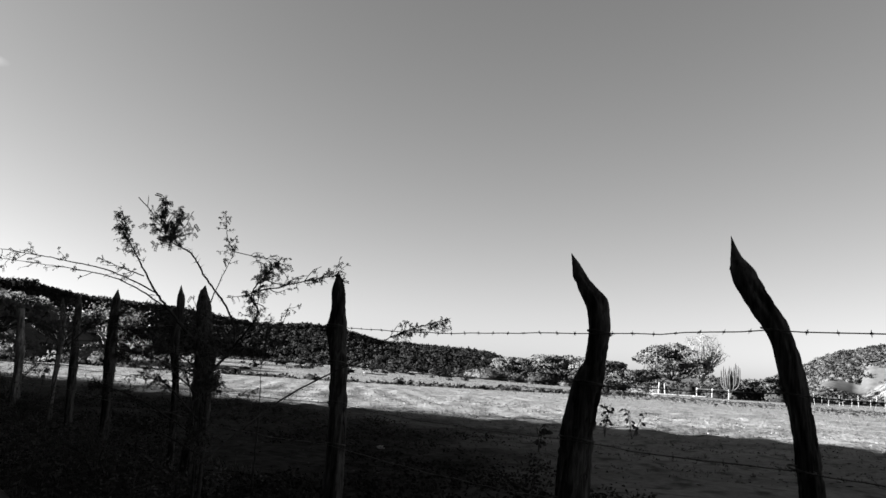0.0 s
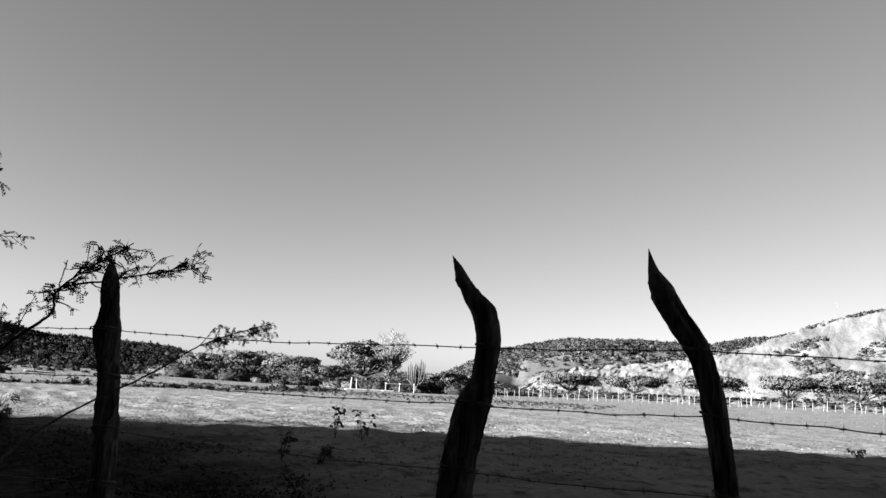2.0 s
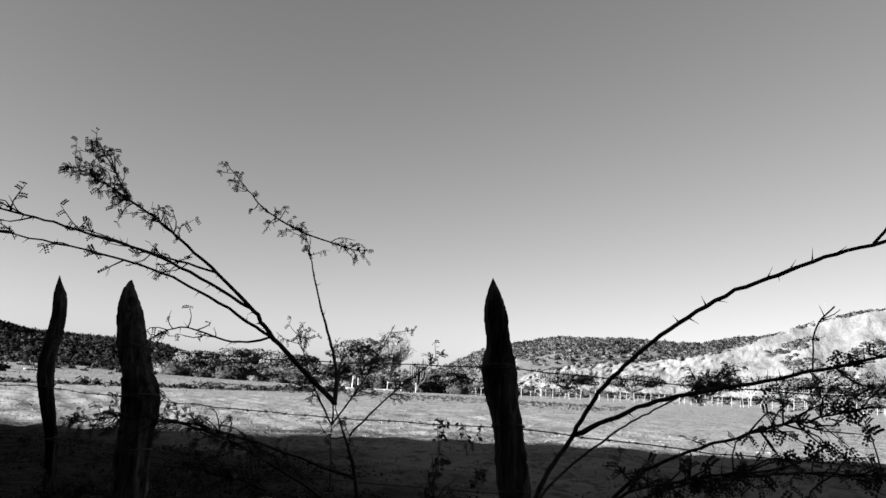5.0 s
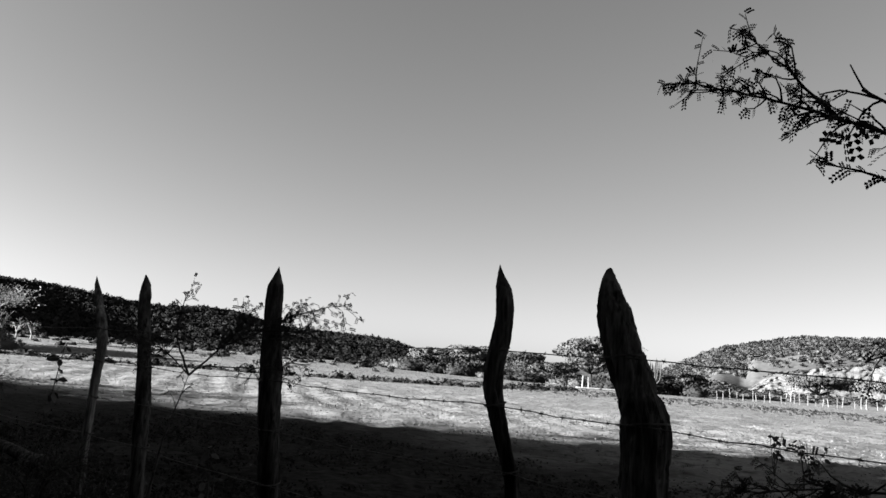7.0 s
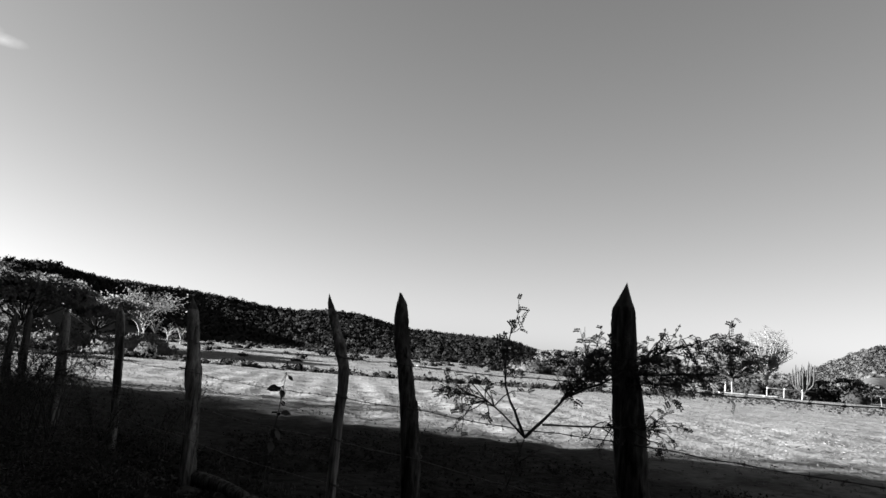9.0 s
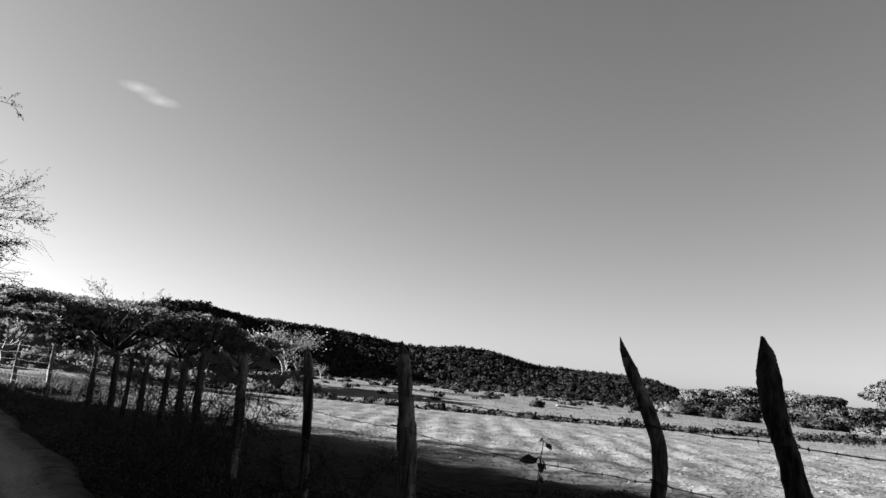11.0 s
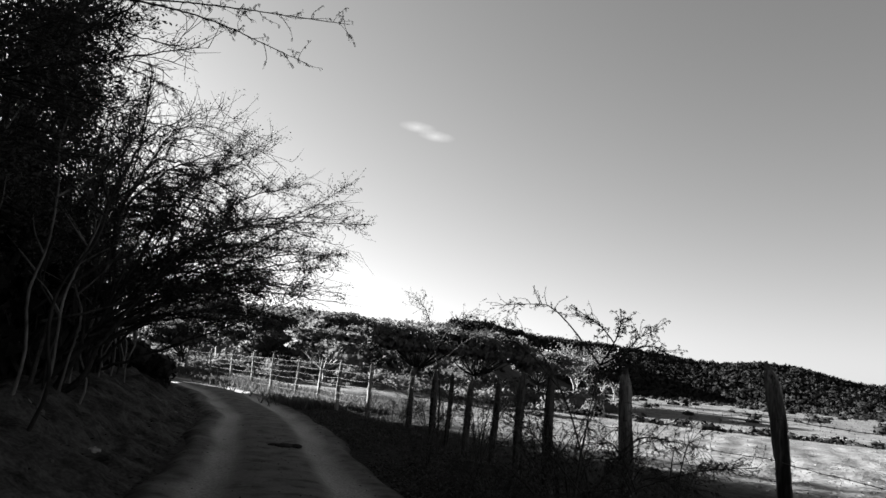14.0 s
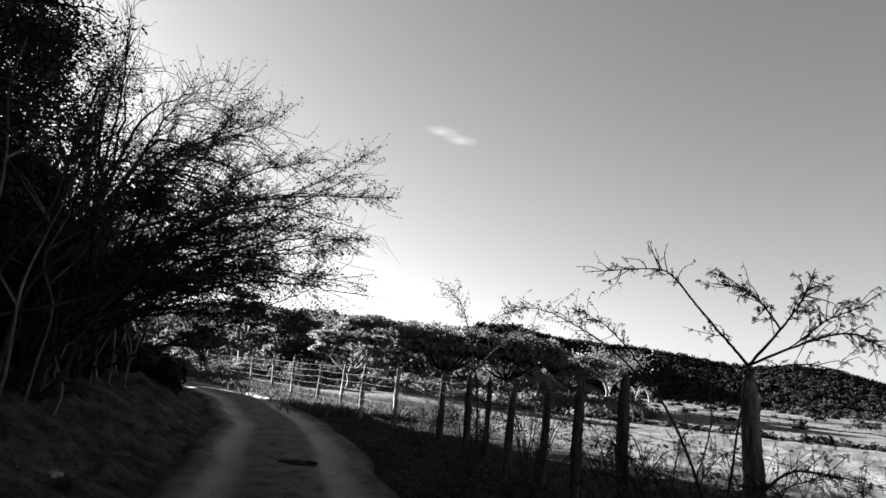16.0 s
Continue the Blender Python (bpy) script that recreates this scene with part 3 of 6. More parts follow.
stake(2.90, 11.62, [(-0.4, -0.22, 0.10), (0.32, -0.20, 0.10), (0.86, -0.15, 0.098), (1.35, -0.11, 0.10), (1.58, -0.06, 0.10), (1.66, -0.03, 0.075), (1.71, 0, 0.03)], "chisel", M_PALEPOST, 0.05)
plain_stake(2.87, 13.88, 1.65, 0.14, "chisel", [(-0.4, -0.10), (0.75, -0.08), (1.28, -0.03), (1.65, 0)], M_PALEPOST)
plain_stake(2.85, 16.2, 1.65, 0.14, "point", [(-0.4, -0.1), (0.8, 0.05), (1.65, 0)])
plain_stake(2.95, 18.0, 1.59, 0.15, "chisel", [(-0.4, 0.0), (0.8, 0.04), (1.59, 0)])
plain_stake(2.92, 19.5, 1.50, 0.13, "point", [(-0.4, 0.1), (0.8, -0.04), (1.50, 0)])
plain_stake(2.73, 21.0, 1.45, 0.14, "chisel", [(-0.4, 0.0), (0.7, 0.06), (1.45, 0)])
plain_stake(2.60, 22.5, 1.54, 0.11, "point", [(-0.4, 0.1), (0.8, 0.02), (1.54, 0)])
plain_stake(2.46, 24.0, 1.56, 0.16, "chisel", [(-0.4, -0.1), (0.8, 0.03), (1.56, 0)])
plain_stake(2.15, 26.0, 1.54, 0.16, "chisel", [(-0.4, 0.1), (0.8, 0.05), (1.54, 0)])
plain_stake(1.22, 28.3, 1.66, 0.13, "point", [(-0.4, 0.1), (0.8, 0.03), (1.66, 0)], M_PALEPOST)
plain_stake(0.36, 30.5, 1.66, 0.13, "point", [(-0.4, 0.0), (0.8, 0.06), (1.66, 0)], M_PALEPOST)
plain_stake(-0.28, 33.0, 1.63, 0.11, "chisel", [(-0.4, -0.3), (0.8, -0.15), (1.63, 0)], M_PALEPOST)
plain_stake(-1.15, 35.3, 1.56, 0.12, "chisel", [(-0.4, -0.2), (0.9, -0.1), (1.56, 0)], M_PALEPOST)
plain_stake(-2.29, 37.5, 1.77, 0.12, "point", [(-0.4, 0.1), (0.8, 0.05), (1.77, 0)], M_PALEPOST)
plain_stake(-3.32, 40.0, 1.79, 0.12, "point", [(-0.4, 0.0), (0.8, 0.05), (1.79, 0)], M_PALEPOST)
plain_stake(-4.60, 43.0, 1.78, 0.13, "point", [(-0.4, 0.1), (0.8, 0.04), (1.78, 0)], M_PALEPOST)
plain_stake(-6.09, 46.0, 1.75, 0.12, "chisel", [(-0.4, 0.0), (0.8, 0.05), (1.75, 0)], M_PALEPOST)
plain_stake(-7.65, 48.0, 1.80, 0.12, "point", [(-0.4, 0.1), (0.8, 0.02), (1.80, 0)], M_PALEPOST)
plain_stake(-10.2, 50.4, 1.9, 0.12, "point", [(-0.4, 0.1), (0.8, 0.02), (1.9, 0)], M_PALEPOST)


def strand(parent, points, radius=0.0022, barb_gap=0.11, seed=0, label="barbed wire strand", barbs=True):
    """A twisted wire with four-pointed barbs."""
    rng = np.random.default_rng(seed)
    pts = np.asarray(points, float)
    bag, thorns = Bag(), Bag()
    run = []
    for a, b in zip(pts[:-1], pts[1:]):
        n = max(4, int(np.linalg.norm(b - a) / 0.12))
        s = np.linspace(0, 1, n, endpoint=False)[:, None]
        q = a + (b - a) * s
        q[:, 2] -= 0.02 * np.sin(np.pi * s[:, 0]) * np.linalg.norm(b - a) / 2
        run.append(q)
    run = np.vstack(run + [pts[-1:]])
    run[:, 2] += rng.normal(0, 0.0025, len(run))
    bag.add(*tube(run, np.full(len(run), radius), 5))
    if barbs:
        seg = np.linalg.norm(np.diff(run, axis=0), axis=1)
        pos = np.r_[0, np.cumsum(seg)]
        for q in np.arange(0.05, pos[-1], barb_gap):
            c = np.array([np.interp(q, pos, run[:, k]) for k in range(3)])
            for _ in range(2):
                d = rng.normal(size=3) * [0.5, 0.6, 1.0]
                d /= np.linalg.norm(d)
                thorns.add(*tube([c - d * 0.014, c + d * 0.002, c + d * 0.014], [0.0006, 0.0022, 0.0006], 3))
            thorns.add(*tube([c - [0, 0.006, 0], c + [0, 0.006, 0]], [0.0042, 0.0042], 5))
    wire = part("wire", bag.mesh("wire", M_WIRE), parent, label)
    if thorns.n:
        tagged(part("barbs", thorns.mesh("barbs", M_WIRE), wire, "twisted four-pointed wire barbs"), kind="stuff")
    return wire


def stake_at(k, z):
    x, rows = STAKES[k]
    zs = [r[0] for r in rows]
    return x - 0.46 * float(np.interp(z, zs, [r[2] for r in rows])), float(np.interp(z, zs, [r[1] for r in rows])), z


for n, level in enumerate((1.35, 1.09, 0.80, 0.50)):
    pts = [(3.05, -12.0, level - 0.08), (3.1, -7.0, level - 0.06), (3.15, -5.0, level - 0.04)]
    pts += [stake_at(k, level - (0.03 if k < 2 else 0) + 0.012 * math.sin(5 * k + n)) for k in range(0, 19)]
    strand(fence, pts, 0.0026, 0.115, 60 + n)
    # wire wound round each stake to hold the strand
    for k in range(0, 9):
        x, rows = STAKES[k]
        cx_, cy_, cz_ = stake_at(k, level - (0.03 if k < 2 else 0) + 0.012 * math.sin(5 * k + n))
        rad = x - cx_ + 0.006
        turn = np.linspace(0, 4 * np.pi, 40)
        coil = np.stack([x - np.cos(turn) * rad * 1.03, cy_ + np.sin(turn) * rad * 1.12, cz_ + 0.012 * np.sin(turn + k) + 0.004 * turn / 6.28], 1)
        tie = Bag()
        tie.add(*tube(coil, np.full(40, 0.0022), 5))
        part("wire_tie", tie.mesh("wire_tie", M_WIRE), fence)
for n, level in enumerate((1.5, 1.28, 1.06, 0.84, 0.62, 0.42)):
    pts = [stake_at(k, min(level, STAKES[k][1][-1][0] - 0.08) + 0.015 * math.sin(3 * k + n)) for k in range(18, len(STAKES))]
    strand(fence, pts, 0.004, 0.4, 70 + n, "pale plain fence wire", False)


# ---- plants ----
def attach(path_pts, path_rad, targets, trunk):
    """For each target, the nearest point of the wood that lies nearer to the trunk's foot."""
    d = ((targets[:, None] - path_pts[None]) ** 2).sum(-1)
    far = ((targets - trunk) ** 2).sum(1)[:, None] * 0.95 < ((path_pts - trunk) ** 2).sum(1)[None]
    d = d + far * 1e3
    k = d.argmin(1)
    return path_pts[k], path_rad[k]


def grow_tree(base, trunk_top, limbs, centre, radii, n_twig, n_fine, r_trunk, seed, flat_top=0.0, fine_len=0.35, arch=0.25, sides=6, stems=1, min_r=0.004):
    """Wood of a branching plant: trunk, limbs to the crown's skin, twigs and fine twigs to points in the crown.
    Gives the wood's Bag and the ends of the fine twigs."""
    rng = np.random.default_rng(seed)
    base, centre, radii = np.array(base, float), np.array(centre, float), np.array(radii, float)
    trunk_top = np.array(trunk_top, float)
    wood = Bag()
    all_p, all_r = [], []
    tops = []
    for sidx in range(stems):
        off = rng.normal(0, 0.12 if stems > 1 else 0, 3) * [1, 1, 0]
        tt = trunk_top + (rng.normal(0, 0.35, 3) if stems > 1 else 0)
        mid = (base + tt) / 2 + rng.normal(0, 0.06, 3) * np.linalg.norm(tt - base)
        p = spline([base + off, mid, tt], 12)
        r = np.linspace(r_trunk, r_trunk * 0.62, 12)
        r[0] *= 1.25
        wood.add(*tube(p, r, sides + 1, rng, 0.05))
        all_p.append(p[4:])
        all_r.append(r[4:])
        tops.append(tt)
    for k in range(limbs):
        tt = tops[k % stems]
        d = rng.normal(size=3)
        d[2] = abs(d[2]) * 0.8 + 0.05
        d /= np.linalg.norm(d)
        end = centre + d * radii * rng.uniform(0.75, 1.0)
        mid = tt + (end - tt) * 0.5 + np.array([0, 0, arch * np.linalg.norm(end - tt) * rng.uniform(0.2, 1)]) + rng.normal(0, 0.05, 3) * radii
        p = spline([tt, mid, end], 14) + rng.normal(0, 0.012, (14, 3)) * radii.mean()
        p[0] = tt
        r = np.linspace(r_trunk * 0.55, max(min_r, r_trunk * 0.1), 14)
        wood.add(*tube(p, r, sides))
        all_p.append(p)
        all_r.append(r)
    P, R = np.vstack(all_p), np.concatenate(all_r)

    def cloud(n):
        q = rng.normal(size=(n, 3))
        q /= np.linalg.norm(q, axis=1)[:, None]
        q *= rng.uniform(0.25, 1, (n, 1)) ** 0.45
        if flat_top:
            q[:, 2] = np.where(q[:, 2] < 0, q[:, 2] * (1 - flat_top), q[:, 2])
        lump = 1 + 0.18 * np.sin(q[:, :1] * 5 + seed) * np.cos(q[:, 1:2] * 4 - seed)
        return centre + q * radii * lump

    def twigs(targets, seg, r_cap, sag):
        starts, rs = attach(P, R, targets, base)
        new_p, new_r = [], []
        for a, b, rr in zip(starts, targets, rs):
            ln = np.linalg.norm(b - a)
            mid = (a + b) / 2 + rng.normal(0, 0.08, 3) * ln + np.array([0, 0, sag * ln])
            p = spline([a, mid, b], seg)
            r = np.linspace(min(rr * 0.6, r_cap), min_r * 0.6, seg)
            wood.add(*tube(p, r, 4 if seg > 5 else 3))
            new_p.append(p[1:])
            new_r.append(r[1:])
        return np.vstack(new_p), np.concatenate(new_r)

    p1, r1 = twigs(cloud(n_twig), 7, r_trunk * 0.25, 0.12)
    P, R = np.vstack([P, p1]), np.concatenate([R, r1])
    near = P[rng.integers(len(P) // 3, len(P), n_fine)]
    out = near - base - (centre - base) * [0.4, 0.4, 0.1]
    out /= np.linalg.norm(out, axis=1)[:, None] + 1e-6
    ends = near + (out * 0.7 + rng.normal(0, 0.45, (n_fine, 3))) * fine_len * rng.uniform(0.4, 1.5, (n_fine, 1))
    p2, r2 = [], []
    for a, b in zip(near, ends):
        p = np.array([a, (a + b) / 2 + rng.normal(0, 0.06, 3) * fine_len, b])
        wood.add(*tube(p, [min_r, min_r * 0.75, min_r * 0.4], 3))
        p2.append(p[1:])
    fine = np.vstack(p2)
    return wood, fine, P


def round_shading(me, verts, centre, seed=0, mix=0.16):
    """Lets the leaves of a far crown shade as one soft mass round its centre."""
    rng = np.random.default_rng(seed)
    n = np.asarray(verts, float) - centre
    n /= np.linalg.norm(n, axis=1)[:, None] + 1e-9
    j = np.repeat(rng.normal(0, mix, (len(n) // 4, 3)), 4, 0)
    n = n + j
    n /= np.linalg.norm(n, axis=1)[:, None] + 1e-9
    at = me.attributes.new("custom_normal", "FLOAT_VECTOR", "POINT")
    at.data.foreach_set("vector", n.astype(np.float32).ravel())
    me.update()
    return me


def make_tree(name, label, category, base, wood, leaves, bark, leaf_mat, group="", centre=None):
    t = thing(name, base, label, category, group)
    part("trunk", wood.mesh("trunk", bark, True), t)
    if leaves is not None:
        lv = leaves[0]
        if centre is not None:
            # every leaf turns its face outwards
            q = lv.reshape(-1, 4, 3)
            face = np.cross(q[:, 1] - q[:, 0], q[:, 2] - q[:, 0])
            inward = (face * (q[:, 0] - np.array(centre, float))).sum(1) < 0
            lv = np.where(inward[:, None, None], q[:, ::-1], q).reshape(-1, 3)
        me = mesh_from("crown", lv, leaves[1], leaf_mat)
        if centre is not None:
            round_shading(me, lv, np.array(centre, float))
        part("crown", me, t)
    return t


def scatter_leaves(rng, pts, per, spread, size, aspect=0.4, droop=0.3):
    at = np.repeat(pts, per, axis=0) + rng.normal(0, spread, (len(pts) * per, 3))
    return leaf_quads(rng, at, size, aspect, droop)


def road_tree(x, y, h, centre, radii, seed, n_twig=170, n_fine=1500, per=9, stems=2, leaf=0.05, group="trees along the track", leafy=0.8, spread=0.07, fine_len=0.5):
    rng = np.random.default_rng(seed)
    zb = land_at(x, y) - 0.1
    wood, fine, P = grow_tree((x, y, zb), (x + 0.3, y, zb + h * 0.38), 9, centre, radii, n_twig, n_fine, 0.085, seed, fine_len=fine_len, stems=stems, min_r=0.007)
    keep = fine[rng.random(len(fine)) < leafy]
    return make_tree("tree", "dense thorny roadside tree with fine dark leaves", "tree", (x, y, zb), wood, scatter_leaves(rng, keep, per, spread, leaf), M_BARK, M_LEAF, group)


road_tree(-5.0, 23.0, 7.0, (-3.5, 23.0, 5.0), (2.5, 2.6, 1.8), 102, 170, 1000, 5, leaf=0.055, leafy=0.5, spread=0.06, fine_len=0.45)
road_tree(-4.9, 16.2, 6.6, (-4.7, 16.2, 4.5), (1.7, 2.2, 2.3), 103, 240, 2000, 13, leaf=0.065, leafy=0.8, spread=0.06)
road_tree(-5.6, 12.8, 7.6, (-5.2, 12.8, 5.4), (2.4, 2.4, 2.4), 104, 240, 2200, 12, leaf=0.065, leafy=0.8, spread=0.06)
road_tree(-5.4, 18.5, 5.8, (-5.2, 18.5, 4.2), (1.7, 2.0, 1.7), 114, 140, 900, 12, leaf=0.085)
road_tree(-7.4, 27.0, 5.0, (-7.2, 27.0, 3.0), (2.2, 3.0, 1.9), 105, 150, 800, 9, leaf=0.08)
road_tree(-7.4, 21.0, 4.8, (-7.4, 21.0, 2.8), (2.8, 3.2, 1.8), 106, 160, 900, 8, leaf=0.085)
road_tree(-8.6, 31.0, 5.2, (-8.5, 31.0, 3.2), (2.2, 3.0, 2.2), 107, 130, 800, 9, leaf=0.085)
road_tree(-8.0, 25.5, 4.8, (-7.8, 25.5, 2.9), (2.8, 3.2, 1.8), 108, 150, 900, 8, leaf=0.085)
road_tree(-9.8, 34.6, 6.4, (-9.6, 34.6, 4.2), (2.8, 2.8, 2.8), 109, 140, 900, 8, leaf=0.1)


def sweeping_tree(base, hub, tilts, reach, seed, label, leaf=0.045, leafy=0.5, twigs=26, spread=0.9, r=0.05, twig=1.0):
    """A thorn tree whose long thin limbs sweep out from one fork; tilts and reach give their lift in degrees and length."""
    rng = np.random.default_rng(seed)
    base, hub = np.array(base, float), np.array(hub, float)
    wood, at = Bag(), []
    for q in range(3):
        foot = base + rng.normal(0, 0.15, 3) * [1, 1, 0]
        wood.add(*tube(spline([foot, (foot + hub) / 2 + rng.normal(0, 0.2, 3), hub + rng.normal(0, 0.15, 3)], 14), np.linspace(r * 1.3, r * 0.7, 14), 8, rng, 0.06))
    for tilt, ln in zip(tilts, reach):
        for rep_ in range(3):
            th = radians(tilt + rng.normal(0, 4.5))
            L = ln * (1.0 if rep_ == 0 else rng.uniform(0.6, 1.0))
            d = np.array([math.cos(th), rng.normal(0, 0.28) * spread, math.sin(th)])
            root = hub + rng.normal(0, 1, 3) * [0.25, 0.4, 0.35]
            end = hub + d * L
            mid = root * 0.5 + end * 0.5 + np.array([0, 0, 0.10 * L]) + rng.normal(0, 0.05, 3) * L
            p = spline([root, mid, end], 40)
            p[1:-1] += rng.normal(0, 0.008, (38, 3))
            rad = np.linspace(r * 0.5, 0.004, 40)
            wood.add(*tube(p, rad, 5))
            way = np.gradient(p, axis=0)
            way /= np.linalg.norm(way, axis=1)[:, None]
            full = rng.random() < 0.75
            thick = rng.uniform(0.35, 0.8)
            for q in range(twigs):
                k = int(rng.uniform(9, 39))
                t = way[k] + rng.normal(0, 0.42, 3) * [1, 0.8, 1]
                t /= np.linalg.norm(t)
                tl = rng.uniform(0.25, 0.85) * (1.15 - k / 80) * twig
                e = p[k] + t * tl
                tp = spline([p[k], (p[k] + e) / 2 + rng.normal(0, 0.05, 3) * tl + [0, 0, 0.06 * tl], e], 9)
                wood.add(*tube(tp, np.linspace(min(rad[k] * 0.7, 0.008), 0.0025, 9), 3))
                for c in range(3):
                    m = rng.integers(2, 9)
                    f = tp[m] + (t + rng.normal(0, 0.6, 3)) * rng.uniform(0.08, 0.28)
                    wood.add(*tube([tp[m], (tp[m] + f) / 2 + rng.normal(0, 0.012, 3), f], [0.0035, 0.0028, 0.0015], 3))
                    if full and rng.random() < leafy * (1.7 if abs(k / 40 - thick) < 0.16 else 0.55):
                        at.append(np.linspace(tp[m], f, 5))
                if full and rng.random() < leafy * (1.7 if abs(k / 40 - thick) < 0.16 else 0.45):
                    at.append(tp[3:])
    tree = thing("tree", base, label, "tree", "trees along the track")
    part("trunk", wood.mesh("trunk", M_BARK, True), tree)
    part("crown", mesh_from("crown", *scatter_leaves(rng, np.vstack(at), 4, 0.035, leaf), M_LEAF), tree)
    return tree


sweeping_tree((-4.3, 19.2, 0.5), (-3.55, 18.9, 1.75), (5, 11, 17, 23, 30, 38, 47, 57, 69, 83, 100, 120), (3.0, 3.5, 3.8, 3.8, 4.0, 4.2, 4.1, 3.9, 3.6, 3.3, 3.0, 2.6), 101, "leaning thorn tree with long thin sweeping limbs", leafy=0.75, twigs=24)
sweeping_tree((-5.0, 13.0, 0.5), (-4.6, 12.9, 2.5), (14, 21, 28, 36, 48), (3.3, 3.6, 3.7, 3.4, 3.2), 130, "thorn tree reaching over the track with thin limbs", leaf=0.03, leafy=0.55, twigs=22, spread=0.6, r=0.035, twig=0.55)
sweeping_tree((-4.6, 19.6, 0.5), (-4.2, 19.5, 2.0), (10, 17, 24, 31, 39), (2.7, 3.0, 3.1, 3.0, 2.8), 131, "thorn tree with a dense dark leafy crown", leaf=0.055, leafy=1.1, twigs=22, spread=0.8, r=0.045, twig=0.8)
# the rest of the row, which shades the field
for k, y in enumerate((7.0, 3.6, 0.0, -3.4, -7.0, -10.6, -14.4, -18.4)):
    x, h = -4.2 + 0.3 * math.sin(k * 2.3), 9.4 + 0.5 * math.cos(k * 1.7)
    road_tree(x, y, h, (x + 1.3, y, h * 0.66), (3.0, 2.5, h * 0.32), 120 + k, 50, 300, 10, 2, 0.21)


def pinnate(rng, at, direction, length, pairs=4):
    """A feathered leaf: leaflets in pairs along a drooping stalk."""
    d = direction / (np.linalg.norm(direction) + 1e-9)
    side = np.cross(d, rng.normal(size=3))
    side /= np.linalg.norm(side) + 1e-9
    vs, fs = [], []
    s = np.linspace(0.15, 1, pairs)
    c = at + d * s[:, None] * length + np.array([0, 0, -1.0]) * (s[:, None] ** 2) * length * 0.25
    lw = length * 0.34
    for sg in (-1, 1):
        tipv = c + side * sg * lw + d * lw * 0.5
        q = np.stack([c, c + side * sg * lw * 0.45 + d * lw * 0.75, tipv, c + side * sg * lw * 0.6 - d * lw * 0.2], 1)
        vs.append(q.reshape(-1, 3))
    v = np.vstack(vs)
    return v, np.arange(len(v)).reshape(-1, 4)


def thorn_bush(label, base, limbs, seed, r=0.012, leaf=0.020, dense=1.6, thorn=0.028, name="thorn_bush", start=0.5, twig_len=0.095):
    """A lean thorny shrub: each limb runs through a few points; twigs with feathered leaves on its outer part."""
    rng = np.random.default_rng(seed)
    wood, leaves = Bag(), Bag()
    for limb in limbs:
        pts, rr = limb["p"], limb.get("r", r)
        ln = np.linalg.norm(np.diff(np.asarray(pts, float), axis=0), axis=1).sum()
        n = max(10, int(ln / 0.035))
        p = spline(pts, n)
        zig = np.zeros((n, 3))
        zig[1:-1:2] = rng.normal(0, 0.002, (len(zig[1:-1:2]), 3))
        p = p + zig
        rad = np.linspace(rr, 0.0018, n)
        wood.add(*tube(p, rad, 6, rng, 0.05))
        d = np.gradient(p, axis=0)
        d /= np.linalg.norm(d, axis=1)[:, None]
        for k in range(3, n - 1):
            if rng.random() < 0.45:
                t = np.cross(d[k], rng.normal(size=3))
                t = t / (np.linalg.norm(t) + 1e-9) + d[k] * 0.4
                wood.add(*tube([p[k], p[k] + t * thorn * 0.5, p[k] + t * thorn], [rad[k] * 0.5 + 0.0008, 0.001, 0.0002], 3))
        s0 = limb.get("start", start)
        count = int(limb.get("twigs", 14) * dense)
        for q in range(count):
            k = int(n * (s0 + (1 - s0) * rng.random() ** 0.8)) - 1
            k = min(max(k, 1), n - 1)
            t = d[k] * 1.0 + rng.normal(0, 0.65, 3)
            t /= np.linalg.norm(t)
            L = twig_len * rng.uniform(0.3, 1.3)
            e = p[k] + t * L
            m = (p[k] + e) / 2 + rng.normal(0, 0.12, 3) * L
            tp = spline([p[k], m, e], 8)
            wood.add(*tube(tp[[0, 2, 4, 6, 7]], np.linspace(min(rad[k], 0.0032), 0.0009, 5), 3))
            for c in (3, 4, 5, 5, 6, 6, 7, 7, 7):
                if rng.random() < 0.66 * limb.get("leafy", 1.0):
                    ld = t * 0.5 + rng.normal(0, 0.8, 3) + np.array([0, 0, -0.25])
                    leaves.add(*pinnate(rng, tp[c], ld, leaf * rng.uniform(0.6, 1.3)))
    b = thing(name, base, label, "bush")
    part("branchwork", wood.mesh("branchwork", M_TWIG, True), b)
    if leaves.n:
        part("foliage", leaves.mesh("foliage", M_LEAF), b)
    return b


